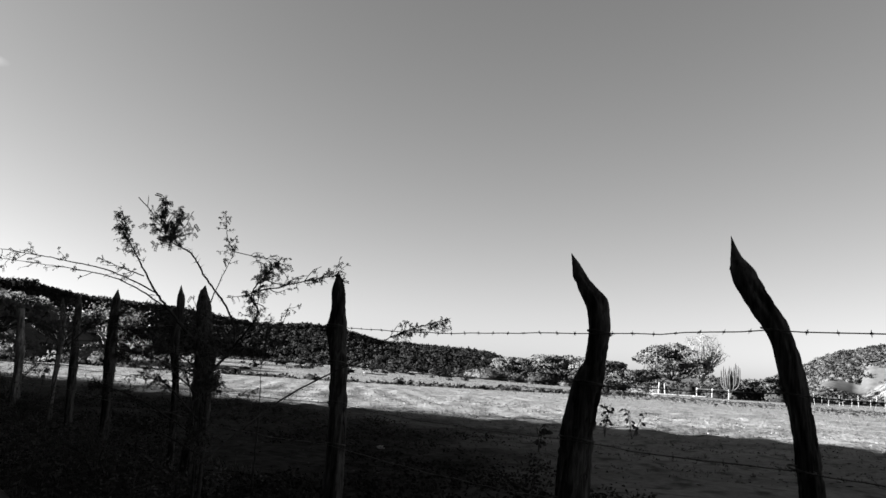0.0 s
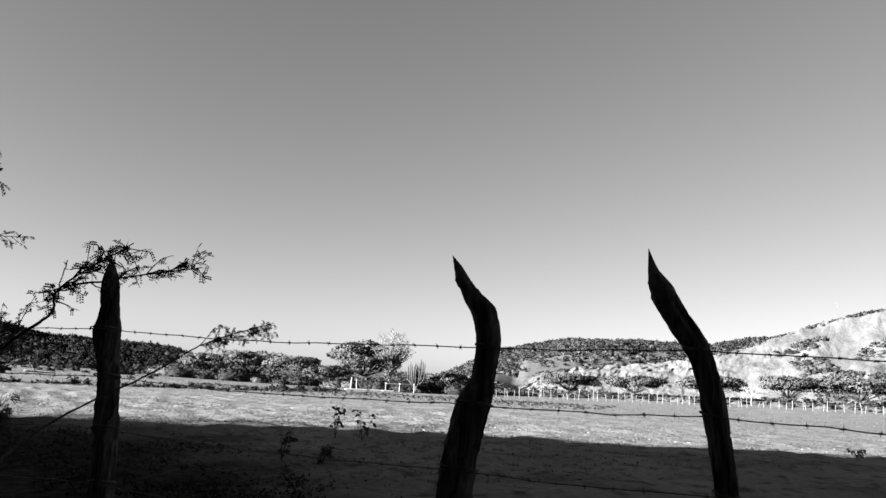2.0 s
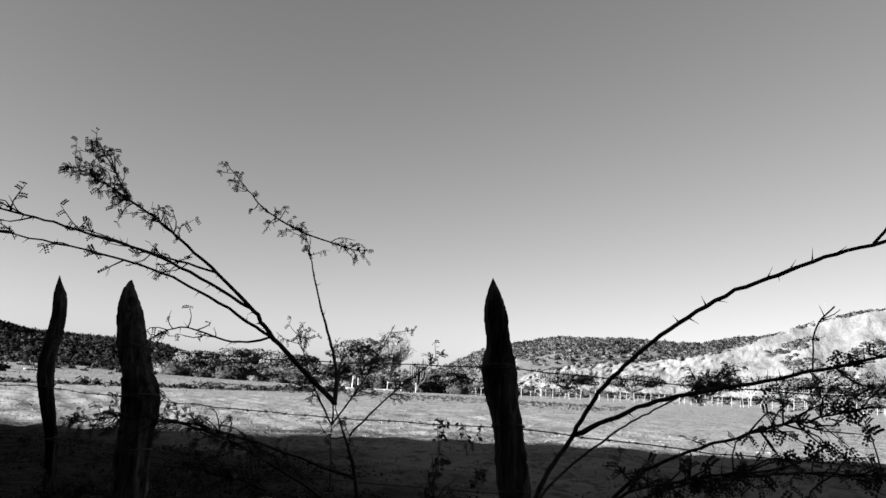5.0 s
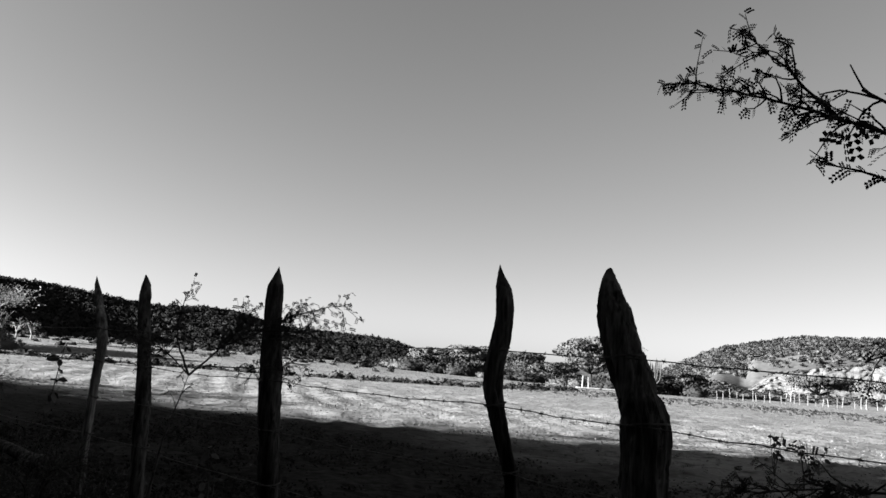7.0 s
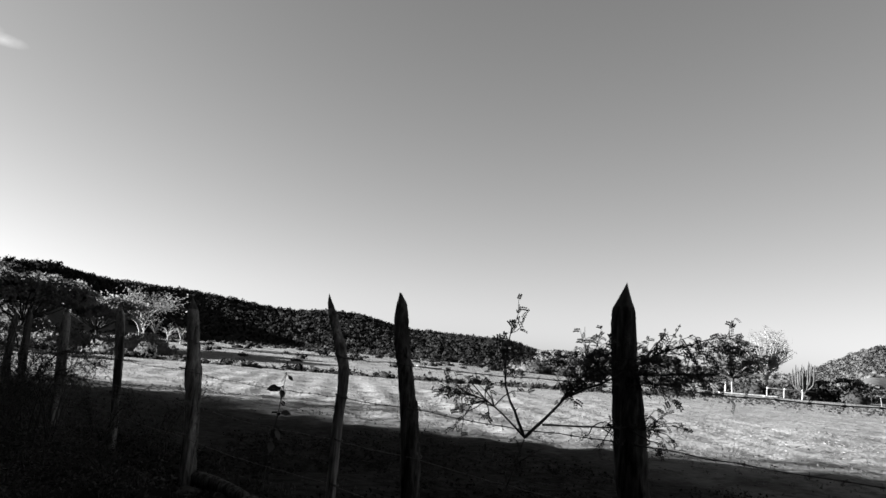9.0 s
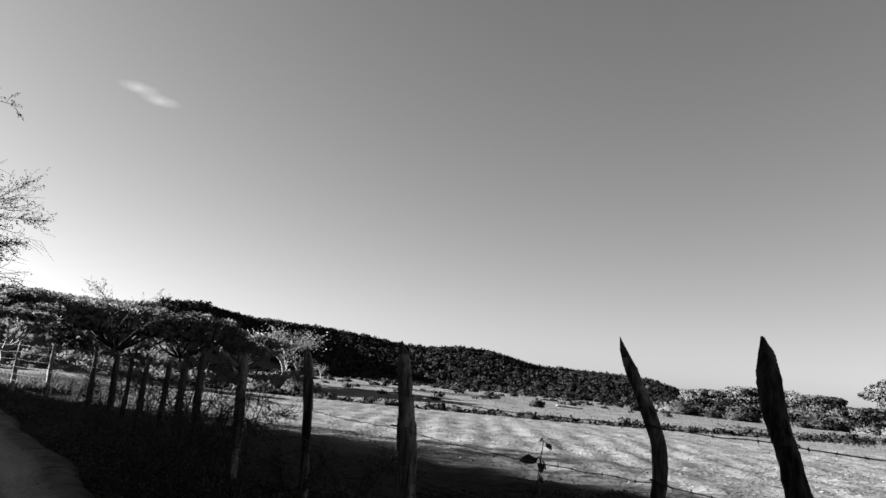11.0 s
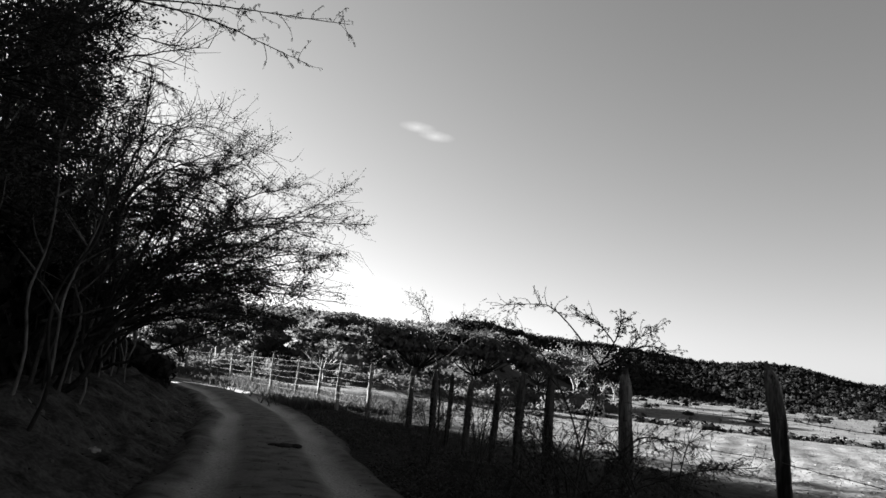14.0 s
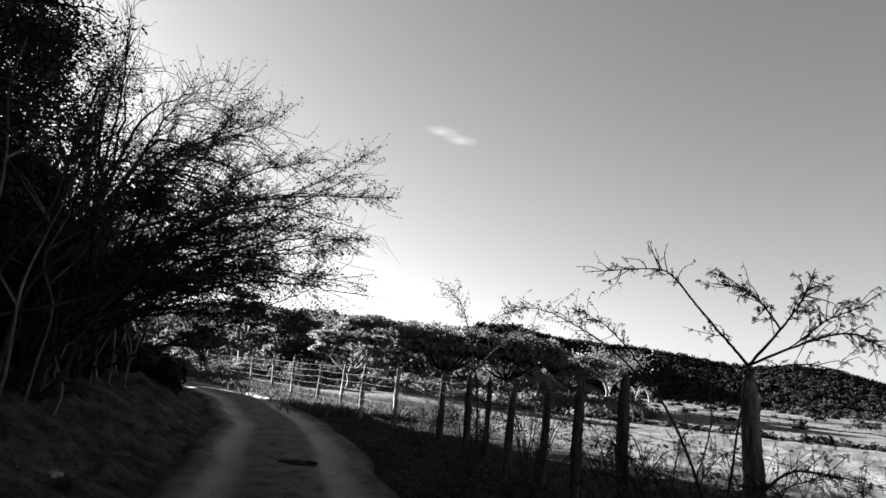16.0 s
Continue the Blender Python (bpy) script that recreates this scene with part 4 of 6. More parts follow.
# shrub beside the third stake, with limbs arching over the track
thorn_bush("lean thorny shrub with feathered leaves at the fence", (2.05, -0.5, -0.05), [
    {"p": [(2.05, -0.50, -0.05), (2.01, -0.56, 0.85), (2.11, -0.66, 1.13), (2.0, -0.80, 1.31), (1.74, -1.04, 1.46), (1.56, -1.27, 1.54), (1.36, -1.47, 1.57), (1.25, -1.71, 1.67)], "r": 0.009, "twigs": 22, "start": 0.82},
    {"p": [(1.40, -1.43, 1.56), (1.32, -1.66, 1.575), (1.26, -1.88, 1.585)], "r": 0.004, "twigs": 16, "start": 0.15},
    {"p": [(1.47, -1.36, 1.555), (1.33, -1.42, 1.65), (1.23, -1.43, 1.73)], "r": 0.003, "twigs": 3, "start": 0.1, "leafy": 0.0},
    {"p": [(2.11, -0.66, 1.13), (2.08, -0.90, 1.24), (1.98, -1.18, 1.31), (1.80, -1.45, 1.38), (1.73, -1.83, 1.50)], "r": 0.008, "twigs": 26, "start": 0.6},
    {"p": [(1.80, -1.45, 1.38), (1.95, -1.63, 1.44), (2.10, -1.76, 1.49)], "r": 0.004, "twigs": 12, "start": 0.3},
    {"p": [(1.92, -1.28, 1.34), (1.92, -1.29, 1.44), (1.90, -1.33, 1.49)], "r": 0.002, "twigs": 1, "start": 0.2, "leafy": 0.0},
    {"p": [(2.05, -0.5, 0.45), (2.6, -0.40, 0.82), (3.0, -0.62, 1.1), (3.1, -0.9, 1.28), (3.42, -1.07, 1.42)], "r": 0.007, "twigs": 26, "start": 0.72},
    {"p": [(2.03, -0.54, 0.6), (1.87, -0.84, 1.02), (1.70, -1.12, 1.18), (1.58, -1.36, 1.26)], "r": 0.006, "twigs": 17, "start": 0.55},
    {"p": [(2.03, -0.54, 0.6), (1.9, -0.86, 0.98), (1.74, -1.18, 1.10), (1.64, -1.40, 1.13)], "r": 0.005, "twigs": 15, "start": 0.5},
    {"p": [(2.05, -0.5, 0.4), (2.05, -0.3, 0.8), (2.0, -0.25, 1.0)], "r": 0.005, "twigs": 8, "start": 0.5, "leafy": 0.5},
    {"p": [(2.05, -0.5, 0.3), (2.2, -0.2, 0.6), (2.5, -0.1, 0.85)], "r": 0.005, "twigs": 12, "start": 0.3},
    {"p": [(2.04, -0.52, 0.5), (1.85, -0.9, 0.85), (1.72, -1.2, 0.95), (1.66, -1.45, 0.93)], "r": 0.006, "twigs": 34, "start": 0.4},
    {"p": [(2.04, -0.52, 0.35), (1.88, -0.85, 0.62), (1.74, -1.1, 0.72)], "r": 0.006, "twigs": 30, "start": 0.35},
    {"p": [(2.03, -0.54, 0.7), (1.85, -0.8, 0.98), (1.62, -1.0, 1.08), (1.45, -1.2, 1.14)], "r": 0.005, "twigs": 24, "start": 0.45},
], 201)
# shrub one stake further on
thorn_bush("tall thorny shrub with bare arching limbs at the fence", (2.37, 0.15, -0.05), [
    {"p": [(2.37, 0.15, -0.05), (2.35, 0.17, 0.79), (2.25, 0.24, 1.16)], "r": 0.017, "twigs": 2, "start": 0.5},
    {"p": [(2.25, 0.24, 1.16), (2.11, 0.43, 1.38), (2.03, 0.51, 1.50), (2.0, 0.82, 1.73), (2.0, 1.15, 1.92), (2.02, 1.48, 2.07)], "r": 0.011, "twigs": 34, "start": 0.62},
    {"p": [(2.0, 1.1, 1.89), (1.99, 1.2, 2.02), (1.98, 1.3, 2.14)], "r": 0.004, "twigs": 12, "start": 0.2},
    {"p": [(2.05, 0.50, 1.48), (1.78, 0.63, 1.60), (1.50, 0.70, 1.64), (1.28, 0.76, 1.66), (1.02, 0.86, 1.68)], "r": 0.006, "twigs": 9, "start": 0.5, "leafy": 0.6},
    {"p": [(2.11, 0.43, 1.38), (1.85, 0.66, 1.55), (1.55, 0.76, 1.60), (1.15, 0.90, 1.62)], "r": 0.006, "twigs": 9, "start": 0.55, "leafy": 0.6},
    {"p": [(1.98, 0.62, 1.60), (1.90, 0.85, 1.66), (1.80, 1.1, 1.74)], "r": 0.005, "twigs": 10, "start": 0.3, "leafy": 0.7},
    {"p": [(2.25, 0.24, 1.16), (2.31, 0.29, 1.30), (2.47, 0.49, 1.56), (2.70, 0.75, 1.90)], "r": 0.009, "twigs": 5, "start": 0.85},
    {"p": [(2.70, 0.75, 1.90), (2.76, 1.05, 2.05), (2.89, 1.44, 2.36)], "r": 0.005, "twigs": 13, "start": 0.05},
    {"p": [(2.70, 0.75, 1.90), (2.90, 0.64, 1.87), (3.12, 0.66, 1.90)], "r": 0.004, "twigs": 8, "start": 0.25},
    {"p": [(2.11, 0.43, 1.38), (2.08, 0.59, 1.36), (2.11, 0.87, 1.41), (2.15, 1.08, 1.35)], "r": 0.005, "twigs": 9, "start": 0.4, "leafy": 0.6},
    {"p": [(2.33, 0.18, 0.9), (2.15, 0.55, 1.02), (2.05, 0.9, 1.08)], "r": 0.006, "twigs": 24, "start": 0.35},
    {"p": [(2.35, 0.17, 0.6), (2.2, 0.5, 0.85), (2.1, 0.8, 0.9)], "r": 0.006, "twigs": 24, "start": 0.3},
    {"p": [(2.3, 0.2, 1.05), (2.4, 0.1, 1.2), (2.6, 0.0, 1.35)], "r": 0.004, "twigs": 9, "start": 0.3},
    {"p": [(2.36, 0.16, 0.5), (2.1, 0.6, 0.72), (1.95, 1.0, 0.8), (1.9, 1.25, 0.78)], "r": 0.006, "twigs": 34, "start": 0.25},
    {"p": [(2.36, 0.16, 0.75), (2.2, 0.65, 1.0), (2.15, 1.05, 1.06), (2.1, 1.35, 1.02)], "r": 0.006, "twigs": 36, "start": 0.25},
    {"p": [(2.37, 0.15, 0.4), (2.2, 0.5, 0.52), (2.05, 0.85, 0.55)], "r": 0.006, "twigs": 30, "start": 0.2},
    {"p": [(2.36, 0.16, 0.6), (2.55, 0.55, 0.85), (2.7, 0.95, 0.95)], "r": 0.005, "twigs": 26, "start": 0.3},
], 202)
thorn_bush("small leafy sapling growing at the fence line", (3.05, 0.72, 0.0), [
    {"p": [(3.05, 0.72, -0.05), (3.04, 0.71, 0.6), (3.02, 0.72, 1.03)], "r": 0.008, "twigs": 3, "start": 0.5},
    {"p": [(3.02, 0.72, 1.03), (3.0, 0.85, 1.25), (3.0, 0.95, 1.48)], "r": 0.005, "twigs": 14, "start": 0.3},
    {"p": [(3.02, 0.72, 1.03), (3.05, 0.58, 1.25), (3.08, 0.45, 1.52)], "r": 0.005, "twigs": 16, "start": 0.3},
    {"p": [(3.02, 0.72, 1.03), (3.03, 0.72, 1.2), (3.05, 0.7, 1.4)], "r": 0.005, "twigs": 14, "start": 0.3},
], 205)
thorn_bush("small thorny shrub beside a fence stake", (2.6, 4.8, 0.0), [
    {"p": [(2.5, 4.85, -0.05), (2.52, 4.78, 0.6), (2.57, 4.65, 1.09)], "r": 0.012, "twigs": 2, "start": 0.5},
    {"p": [(2.57, 4.65, 1.09), (2.50, 4.72, 1.32), (2.53, 4.73, 1.56)], "r": 0.007, "twigs": 12, "start": 0.6},
    {"p": [(2.57, 4.65, 1.09), (2.70, 4.55, 1.27), (2.82, 4.48, 1.46)], "r": 0.008, "twigs": 34, "start": 0.45},
    {"p": [(2.70, 4.55, 1.27), (2.86, 4.40, 1.38), (3.02, 4.28, 1.50), (3.27, 4.08, 1.60)], "r": 0.006, "twigs": 26, "start": 0.3},
    {"p": [(2.86, 4.40, 1.38), (3.02, 4.28, 1.40), (3.20, 4.15, 1.42)], "r": 0.005, "twigs": 20, "start": 0.2},
    {"p": [(2.57, 4.65, 1.09), (2.46, 4.76, 1.22), (2.36, 4.90, 1.27)], "r": 0.005, "twigs": 18, "start": 0.5},
    {"p": [(2.62, 4.60, 1.15), (2.85, 4.42, 1.16), (3.05, 4.3, 1.18)], "r": 0.005, "twigs": 14, "start": 0.4},
], 203, leaf=0.026, twig_len=0.15)
thorn_bush("slender forked thorny sapling beside the fence", (1.85, 12.3, 0.0), [
    {"p": [(1.86, 12.4, -0.05), (1.90, 12.4, 0.65), (1.95, 12.4, 1.1), (2.06, 12.46, 1.62)], "r": 0.016, "twigs": 3, "start": 0.4},
    {"p": [(2.06, 12.46, 1.62), (1.98, 12.55, 1.75), (1.84, 12.60, 1.92), (1.62, 12.4, 2.02), (1.41, 12.19, 2.0), (1.15, 12.3, 1.97)], "r": 0.008, "twigs": 15, "start": 0.5, "leafy": 0.8},
    {"p": [(1.99, 12.52, 1.74), (1.92, 12.5, 1.76), (1.86, 12.5, 1.74)], "r": 0.003, "twigs": 4, "start": 0.3},
    {"p": [(2.06, 12.46, 1.62), (2.05, 12.2, 1.76), (1.98, 11.9, 1.88), (1.86, 11.62, 1.97)], "r": 0.008, "twigs": 16, "start": 0.5},
    {"p": [(2.04, 12.15, 1.78), (1.92, 12.1, 1.88), (1.80, 12.05, 1.93), (1.66, 12.05, 1.94)], "r": 0.005, "twigs": 20, "start": 0.2},
    {"p": [(2.06, 12.46, 1.62), (2.16, 12.15, 1.73), (2.24, 11.95, 1.77), (2.32, 11.86, 1.72)], "r": 0.007, "twigs": 22, "start": 0.3},
    {"p": [(2.14, 12.2, 1.72), (2.18, 12.0, 1.83), (2.22, 11.8, 1.88)], "r": 0.004, "twigs": 18, "start": 0.2},
    {"p": [(2.10, 12.42, 1.60), (2.24, 12.3, 1.64), (2.40, 12.2, 1.62)], "r": 0.004, "twigs": 9, "start": 0.3},
    {"p": [(1.90, 12.28, 0.7), (1.6, 12.5, 1.05), (1.4, 12.6, 1.2)], "r": 0.006, "twigs": 14, "start": 0.4},
    {"p": [(1.84, 12.28, 0.35), (2.2, 12.1, 0.75), (2.6, 11.9, 0.95), (2.9, 11.7, 1.02)], "r": 0.008, "twigs": 30, "start": 0.4},
    {"p": [(1.84, 12.28, 0.3), (2.1, 12.2, 0.5), (2.5, 12.1, 0.62)], "r": 0.007, "twigs": 24, "start": 0.3},
    {"p": [(1.82, 12.28, 0.3), (1.6, 12.2, 0.7), (1.4, 12.0, 0.92)], "r": 0.007, "twigs": 18, "start": 0.4},
], 204, leaf=0.017, twig_len=0.13)


# ---- far scrub on the hills: one object of uncountable bushes each ----
def flakes(rng, q, out, size, jitter):
    """Leaf sprays at places q that face roughly outwards."""
    n = len(q)
    out = out + rng.normal(0, jitter, (n, 3))
    out /= np.linalg.norm(out, axis=1)[:, None]
    d = np.cross(out, rng.normal(size=(n, 3)))
    d /= np.linalg.norm(d, axis=1)[:, None]
    e = np.cross(out, d)
    s = size * rng.uniform(0.6, 1.6, (n, 1))
    return np.stack([q - d * s, q + d * s * 0.6 - e * s * 0.7, q + e * s + d * s * 0.3], 1).reshape(-1, 3)


def clump(rng, n, flat, flake=0.10, jitter=0.35, level=0):
    """A bush or umbrella crown of unit size: a closed lumpy dome with leaf sprays standing out of it."""
    bm = bmesh.new()
    bmesh.ops.create_icosphere(bm, subdivisions=level + 1, radius=1)
    off = Vector(rng.uniform(0, 50, 3))
    for v in bm.verts:
        lump = 1 + 0.30 * noise.noise(v.co * 1.6 + off) + 0.20 * noise.noise(v.co * 3.6 + off)
        v.co = v.co * lump
        v.co.z = v.co.z * (1 - 0.45 * flat) + 0.35 * flat
    bmesh.ops.delete(bm, geom=[v for v in bm.verts if v.co.z < -0.28 + 0.2 * flat], context="VERTS")
    bmesh.ops.triangulate(bm, faces=bm.faces[:])
    bm.normal_update()
    tri = np.array([[v.co[:] for v in f.verts] for f in bm.faces])
    nor = np.array([[v.normal[:] for v in f.verts] for f in bm.faces])
    bm.free()
    centre, out = tri.mean(1), nor.mean(1)
    pick = rng.integers(len(tri), size=n)
    wgt = rng.dirichlet((1, 1, 1), n)
    q = (tri[pick] * wgt[:, :, None]).sum(1) * rng.uniform(0.75, 1.12, (n, 1))
    fl = flakes(rng, q, out[pick], flake, jitter)
    fn = out[pick] * 0.5 + rng.normal(0, 0.12, (n, 3)) + [0, 0, 0.5]
    fn /= np.linalg.norm(fn, axis=1)[:, None]
    # the closed heart of the bush lies in under the leaves
    return np.vstack([tri.reshape(-1, 3) * 0.74, fl]), np.vstack([nor.reshape(-1, 3), np.repeat(fn, 3, 0)])


CLUMPS = [clump(np.random.default_rng(300 + k), 28, (k % 6) / 5, 0.2, 0.5, 0) for k in range(12)]
FINE_CLUMPS = [clump(np.random.default_rng(330 + k), 300, (k % 6) / 5, 0.075, 0.6, 1) for k in range(12)]


def dense_clump(rng, n, flake, jitter):
    """Loose leaf sprays all through a ball of unit size."""
    q = rng.normal(size=(n, 3))
    q /= np.linalg.norm(q, axis=1)[:, None]
    return flakes(rng, q * rng.uniform(0.5, 1.04, (n, 1)), q, flake, jitter)


DENSE = [dense_clump(np.random.default_rng(310 + k), 115, 0.29, 0.45) for k in range(4)]
LEAFY = [dense_clump(np.random.default_rng(320 + k), 400, 0.095, 0.6) for k in range(4)]


def scrub(name, label, where, size, mat, seed, level=None, flat=False, fine=False, tall=1.0):
    rng = np.random.default_rng(seed)
    x, y = where
    z = land(x, y) if level is None else level
    out, turned = [], []
    kinds = FINE_CLUMPS if fine else CLUMPS
    for k in range(len(x)):
        c, cn = kinds[(rng.integers(3, 6) if flat else rng.integers(6)) + 6 * rng.integers(2)]
        a = rng.uniform(0, 6.28)
        s = size * rng.uniform(0.5, 1.35)
        ca, sa = math.cos(a), math.sin(a)
        up = rng.uniform(0.75, 1.2) * (0.72 if flat else 1) * tall
        v = c @ np.array([[ca, sa, 0], [-sa, ca, 0], [0, 0, up]])
        turned.append(cn @ np.array([[ca, sa, 0], [-sa, ca, 0], [0, 0, 1.0]]))
        out.append(v * s + [x[k], y[k], z[k] - 0.12 * s])
    v = np.vstack(out)
    me = mesh_from(name, v, np.arange(len(v)).reshape(-1, 3), mat)
    # rounded shading, so that each bush reads as one soft mass
    soft = me.attributes.new("custom_normal", "FLOAT_VECTOR", "POINT")
    soft.data.foreach_set("vector", np.vstack(turned).astype(np.float32).ravel())
    me.update()
    return tagged(new(name, me), label, "scrub", kind="stuff")


def polar_scatter(rng, n, az0, az1, r0, r1, power=0.6):
    az = np.radians(rng.uniform(az0, az1, n))
    r = r0 + (r1 - r0) * rng.random(n) ** power
    return CX + r * np.sin(az), CY + r * np.cos(az)


rng = np.random.default_rng(9)
scrub("scrub_wood", "dark thorn scrub covering the shaded hillside", polar_scatter(rng, 7600, 8, 50, 182, 275, 0.8), 1.25, M_SHADEDSCRUB, 401, tall=1.25)
scrub("scrub_wood", "thorn trees on the slope beyond the bend", polar_scatter(rng, 520, -24, 10, 62, 110, 0.8), 2.5, M_SLOPELEAF, 402, None, True, True, 1.25)
scrub("scrub_wood", "thorn scrub high on the slope beyond the bend", polar_scatter(rng, 2200, -28, 9, 108, 190), 1.6, M_SLOPELEAF, 410, None, True, False, 1.3)
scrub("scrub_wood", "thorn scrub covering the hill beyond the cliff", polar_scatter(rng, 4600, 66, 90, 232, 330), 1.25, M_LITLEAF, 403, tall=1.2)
scrub("scrub_wood", "thorn scrub on the crest above the cliff", polar_scatter(rng, 700, 88, 113, 262, 310), 1.5, M_LITLEAF, 404)
ci = rng.integers(0, len(c_az), 1100)
back = rng.uniform(-0.3, 9.0, 1100)
scrub("scrub_wood", "thorn scrub along the cliff's brink", (cx[ci, -1] + back, cy[ci, -1]), 1.0, M_LITLEAF, 408, c_top[ci] - 0.3 + back * 0.05)
keep = [(a, v) for a, v in zip(rng.integers(0, len(c_az), 3600), rng.integers(0, 36, 3600)) if (c_az[a] > 95 - 0.1 * v and value_noise(c_az[a] * 0.45, v * 0.11, 66, 3) > -0.25 + 0.018 * v) or v < 5]
ka, kv = np.array(keep).T
scrub("scrub_wood", "scattered bushes growing on the eroded slope", (cx[ka, kv], cy[ka, kv]), 1.15, M_LITLEAF, 409, cz[ka, kv])
scrub("scrub_wood", "low scrub trees at the field's far edge below the cliff", polar_scatter(rng, 4200, 68, 114, 114, 215), 1.7, M_LITLEAF, 405, None, True, False, 0.85)
scrub("scrub_wood", "thorn trees in the low gap between the hills", polar_scatter(rng, 1100, 48, 70, 118, 420), 1.8, M_LITLEAF, 406, None, True, False, 1.2)
gi = rng.integers(0, len(GULLY), 760)
scrub("hedge", "dark low hedge along the gully behind the field", (GULLY[gi, 0] + rng.normal(0, 0.9, 760), GULLY[gi, 1] + rng.normal(0, 0.9, 760)), 0.55, M_SHADELEAF, 407)

# the wood behind the roadside trees, which shades track and field
def thicket(name, label, x0, x1, y0, y1, n, top, size, seed):
    rng = np.random.default_rng(seed)
    y = rng.uniform(y0, y1, n)
    x = road_x(y) - rng.uniform(x0, x1, n)
    z = land(x, y)
    out = []
    for k in range(n):
        c = (LEAFY if 12 < y[k] < 19 and x0 < 5 else DENSE)[rng.integers(4)]
        a = rng.uniform(0, 6.28)
        s = size * rng.uniform(0.6, 1.3)
        ca, sa = math.cos(a), math.sin(a)
        v = c @ np.array([[ca, sa, 0], [-sa, ca, 0], [0, 0, 1.0]])
        h = rng.uniform(0.0, 1.0) ** 0.8 * (top - s)
        out.append(v * s + [x[k], y[k], z[k] + h])
    v = np.vstack(out)
    return tagged(new(name, mesh_from(name, v, np.arange(len(v)).reshape(-1, 3), M_SHADELEAF)), label, "thicket", kind="stuff")


thicket("thicket", "dark tangled undergrowth under the roadside trees", 4.6, 8.0, 13, 31, 520, 2.6, 0.7, 503)
thicket("thicket", "low dark scrub on the inside of the bend", 2.4, 4.6, 29, 45, 330, 0.95, 0.3, 506)
thicket("thicket", "dense dark thorn thicket behind the roadside trees", 5.8, 12.0, 12, 34, 760, 4.7, 1.0, 501)
thicket("thicket", "dense dark thorn thicket beside the track", 3.4, 11.0, -34, 9, 800, 9.0, 1.45, 502)


def bend_scrub(a, b, width, top, n, seed, label):
    """Unseen scrub in a row from a to b, added to shade the far track, low enough to leave the fence in the sun."""
    rng = np.random.default_rng(seed)
    f = rng.random(n)
    x = a[0] + (b[0] - a[0]) * f - rng.uniform(0, width, n)
    y = a[1] + (b[1] - a[1]) * f
    z = land(x, y)
    v = np.vstack([DENSE[rng.integers(4)] * 0.7 * rng.uniform(0.7, 1.2) + [x[k], y[k], z[k] + rng.random() * top] for k in range(n)])
    return tagged(new("thicket", mesh_from("thicket", v, np.arange(len(v)).reshape(-1, 3), M_SHADELEAF)), label, "thicket", kind="stuff")


# hidden behind the roadside trees; added to keep sun off the far track
bend_scrub((-8.8, 35.5), (-13.6, 45.2), 2.2, 2.6, 380, 507, "unseen waist-high dark scrub added to shade the far track")
bend_scrub((-13.9, 48.7), (-18.5, 50.6), 1.6, 2.9, 230, 508, "unseen dark scrub added outside the far bend for shade")


def wood_belt(name, label, n, seed):
    """The closed wood west of the track, tall near the camera's end and lower towards the bend."""
    rng = np.random.default_rng(seed)
    y = rng.uniform(9.5, 42, n)
    x = 0.1 - 0.488 * (y - 9) - 2.6 - 7.0 * rng.random(n) ** 1.3
    top = np.interp(y, [9.5, 26, 34.5, 41], [9.2, 9.0, 7.0, 4.6])
    z = land(x, y)
    out = []
    for k in range(n):
        c = DENSE[rng.integers(4)]
        a = rng.uniform(0, 6.28)
        s = 1.35 * rng.uniform(0.7, 1.3)
        ca, sa = math.cos(a), math.sin(a)
        v = c @ np.array([[ca, sa, 0], [-sa, ca, 0], [0, 0, 1.0]])
        out.append(v * s + [x[k] - s, y[k], z[k] + rng.random() * (top[k] - s)])
    v = np.vstack(out)
    return tagged(new(name, mesh_from(name, v, np.arange(len(v)).reshape(-1, 3), M_SHADELEAF)), label, "thicket", kind="stuff")


wood_belt("thicket", "tall closed wood of dark thorn trees", 950, 504)


def grove(name, label, x0, x1, y0, y1, n, top, seed):
    """A closed stand of trees beside the far track, unseen and added for its shade."""
    rng = np.random.default_rng(seed)
    x, y = rng.uniform(x0, x1, n), rng.uniform(y0, y1, n)
    z = land(x, y)
    out = []
    for k in range(n):
        c = DENSE[rng.integers(4)]
        s = 1.1 * rng.uniform(0.7, 1.3)
        out.append(c * s + [x[k], y[k], z[k] + rng.random() * (top - s)])
    v = np.vstack(out)
    return tagged(new(name, mesh_from(name, v, np.arange(len(v)).reshape(-1, 3), M_SHADELEAF)), label, "thicket", kind="stuff")


grove("thicket", "unseen stand of thorn trees added past the bend for shade", -31, -14.8, 50.2, 57.5, 430, 3.5, 505)


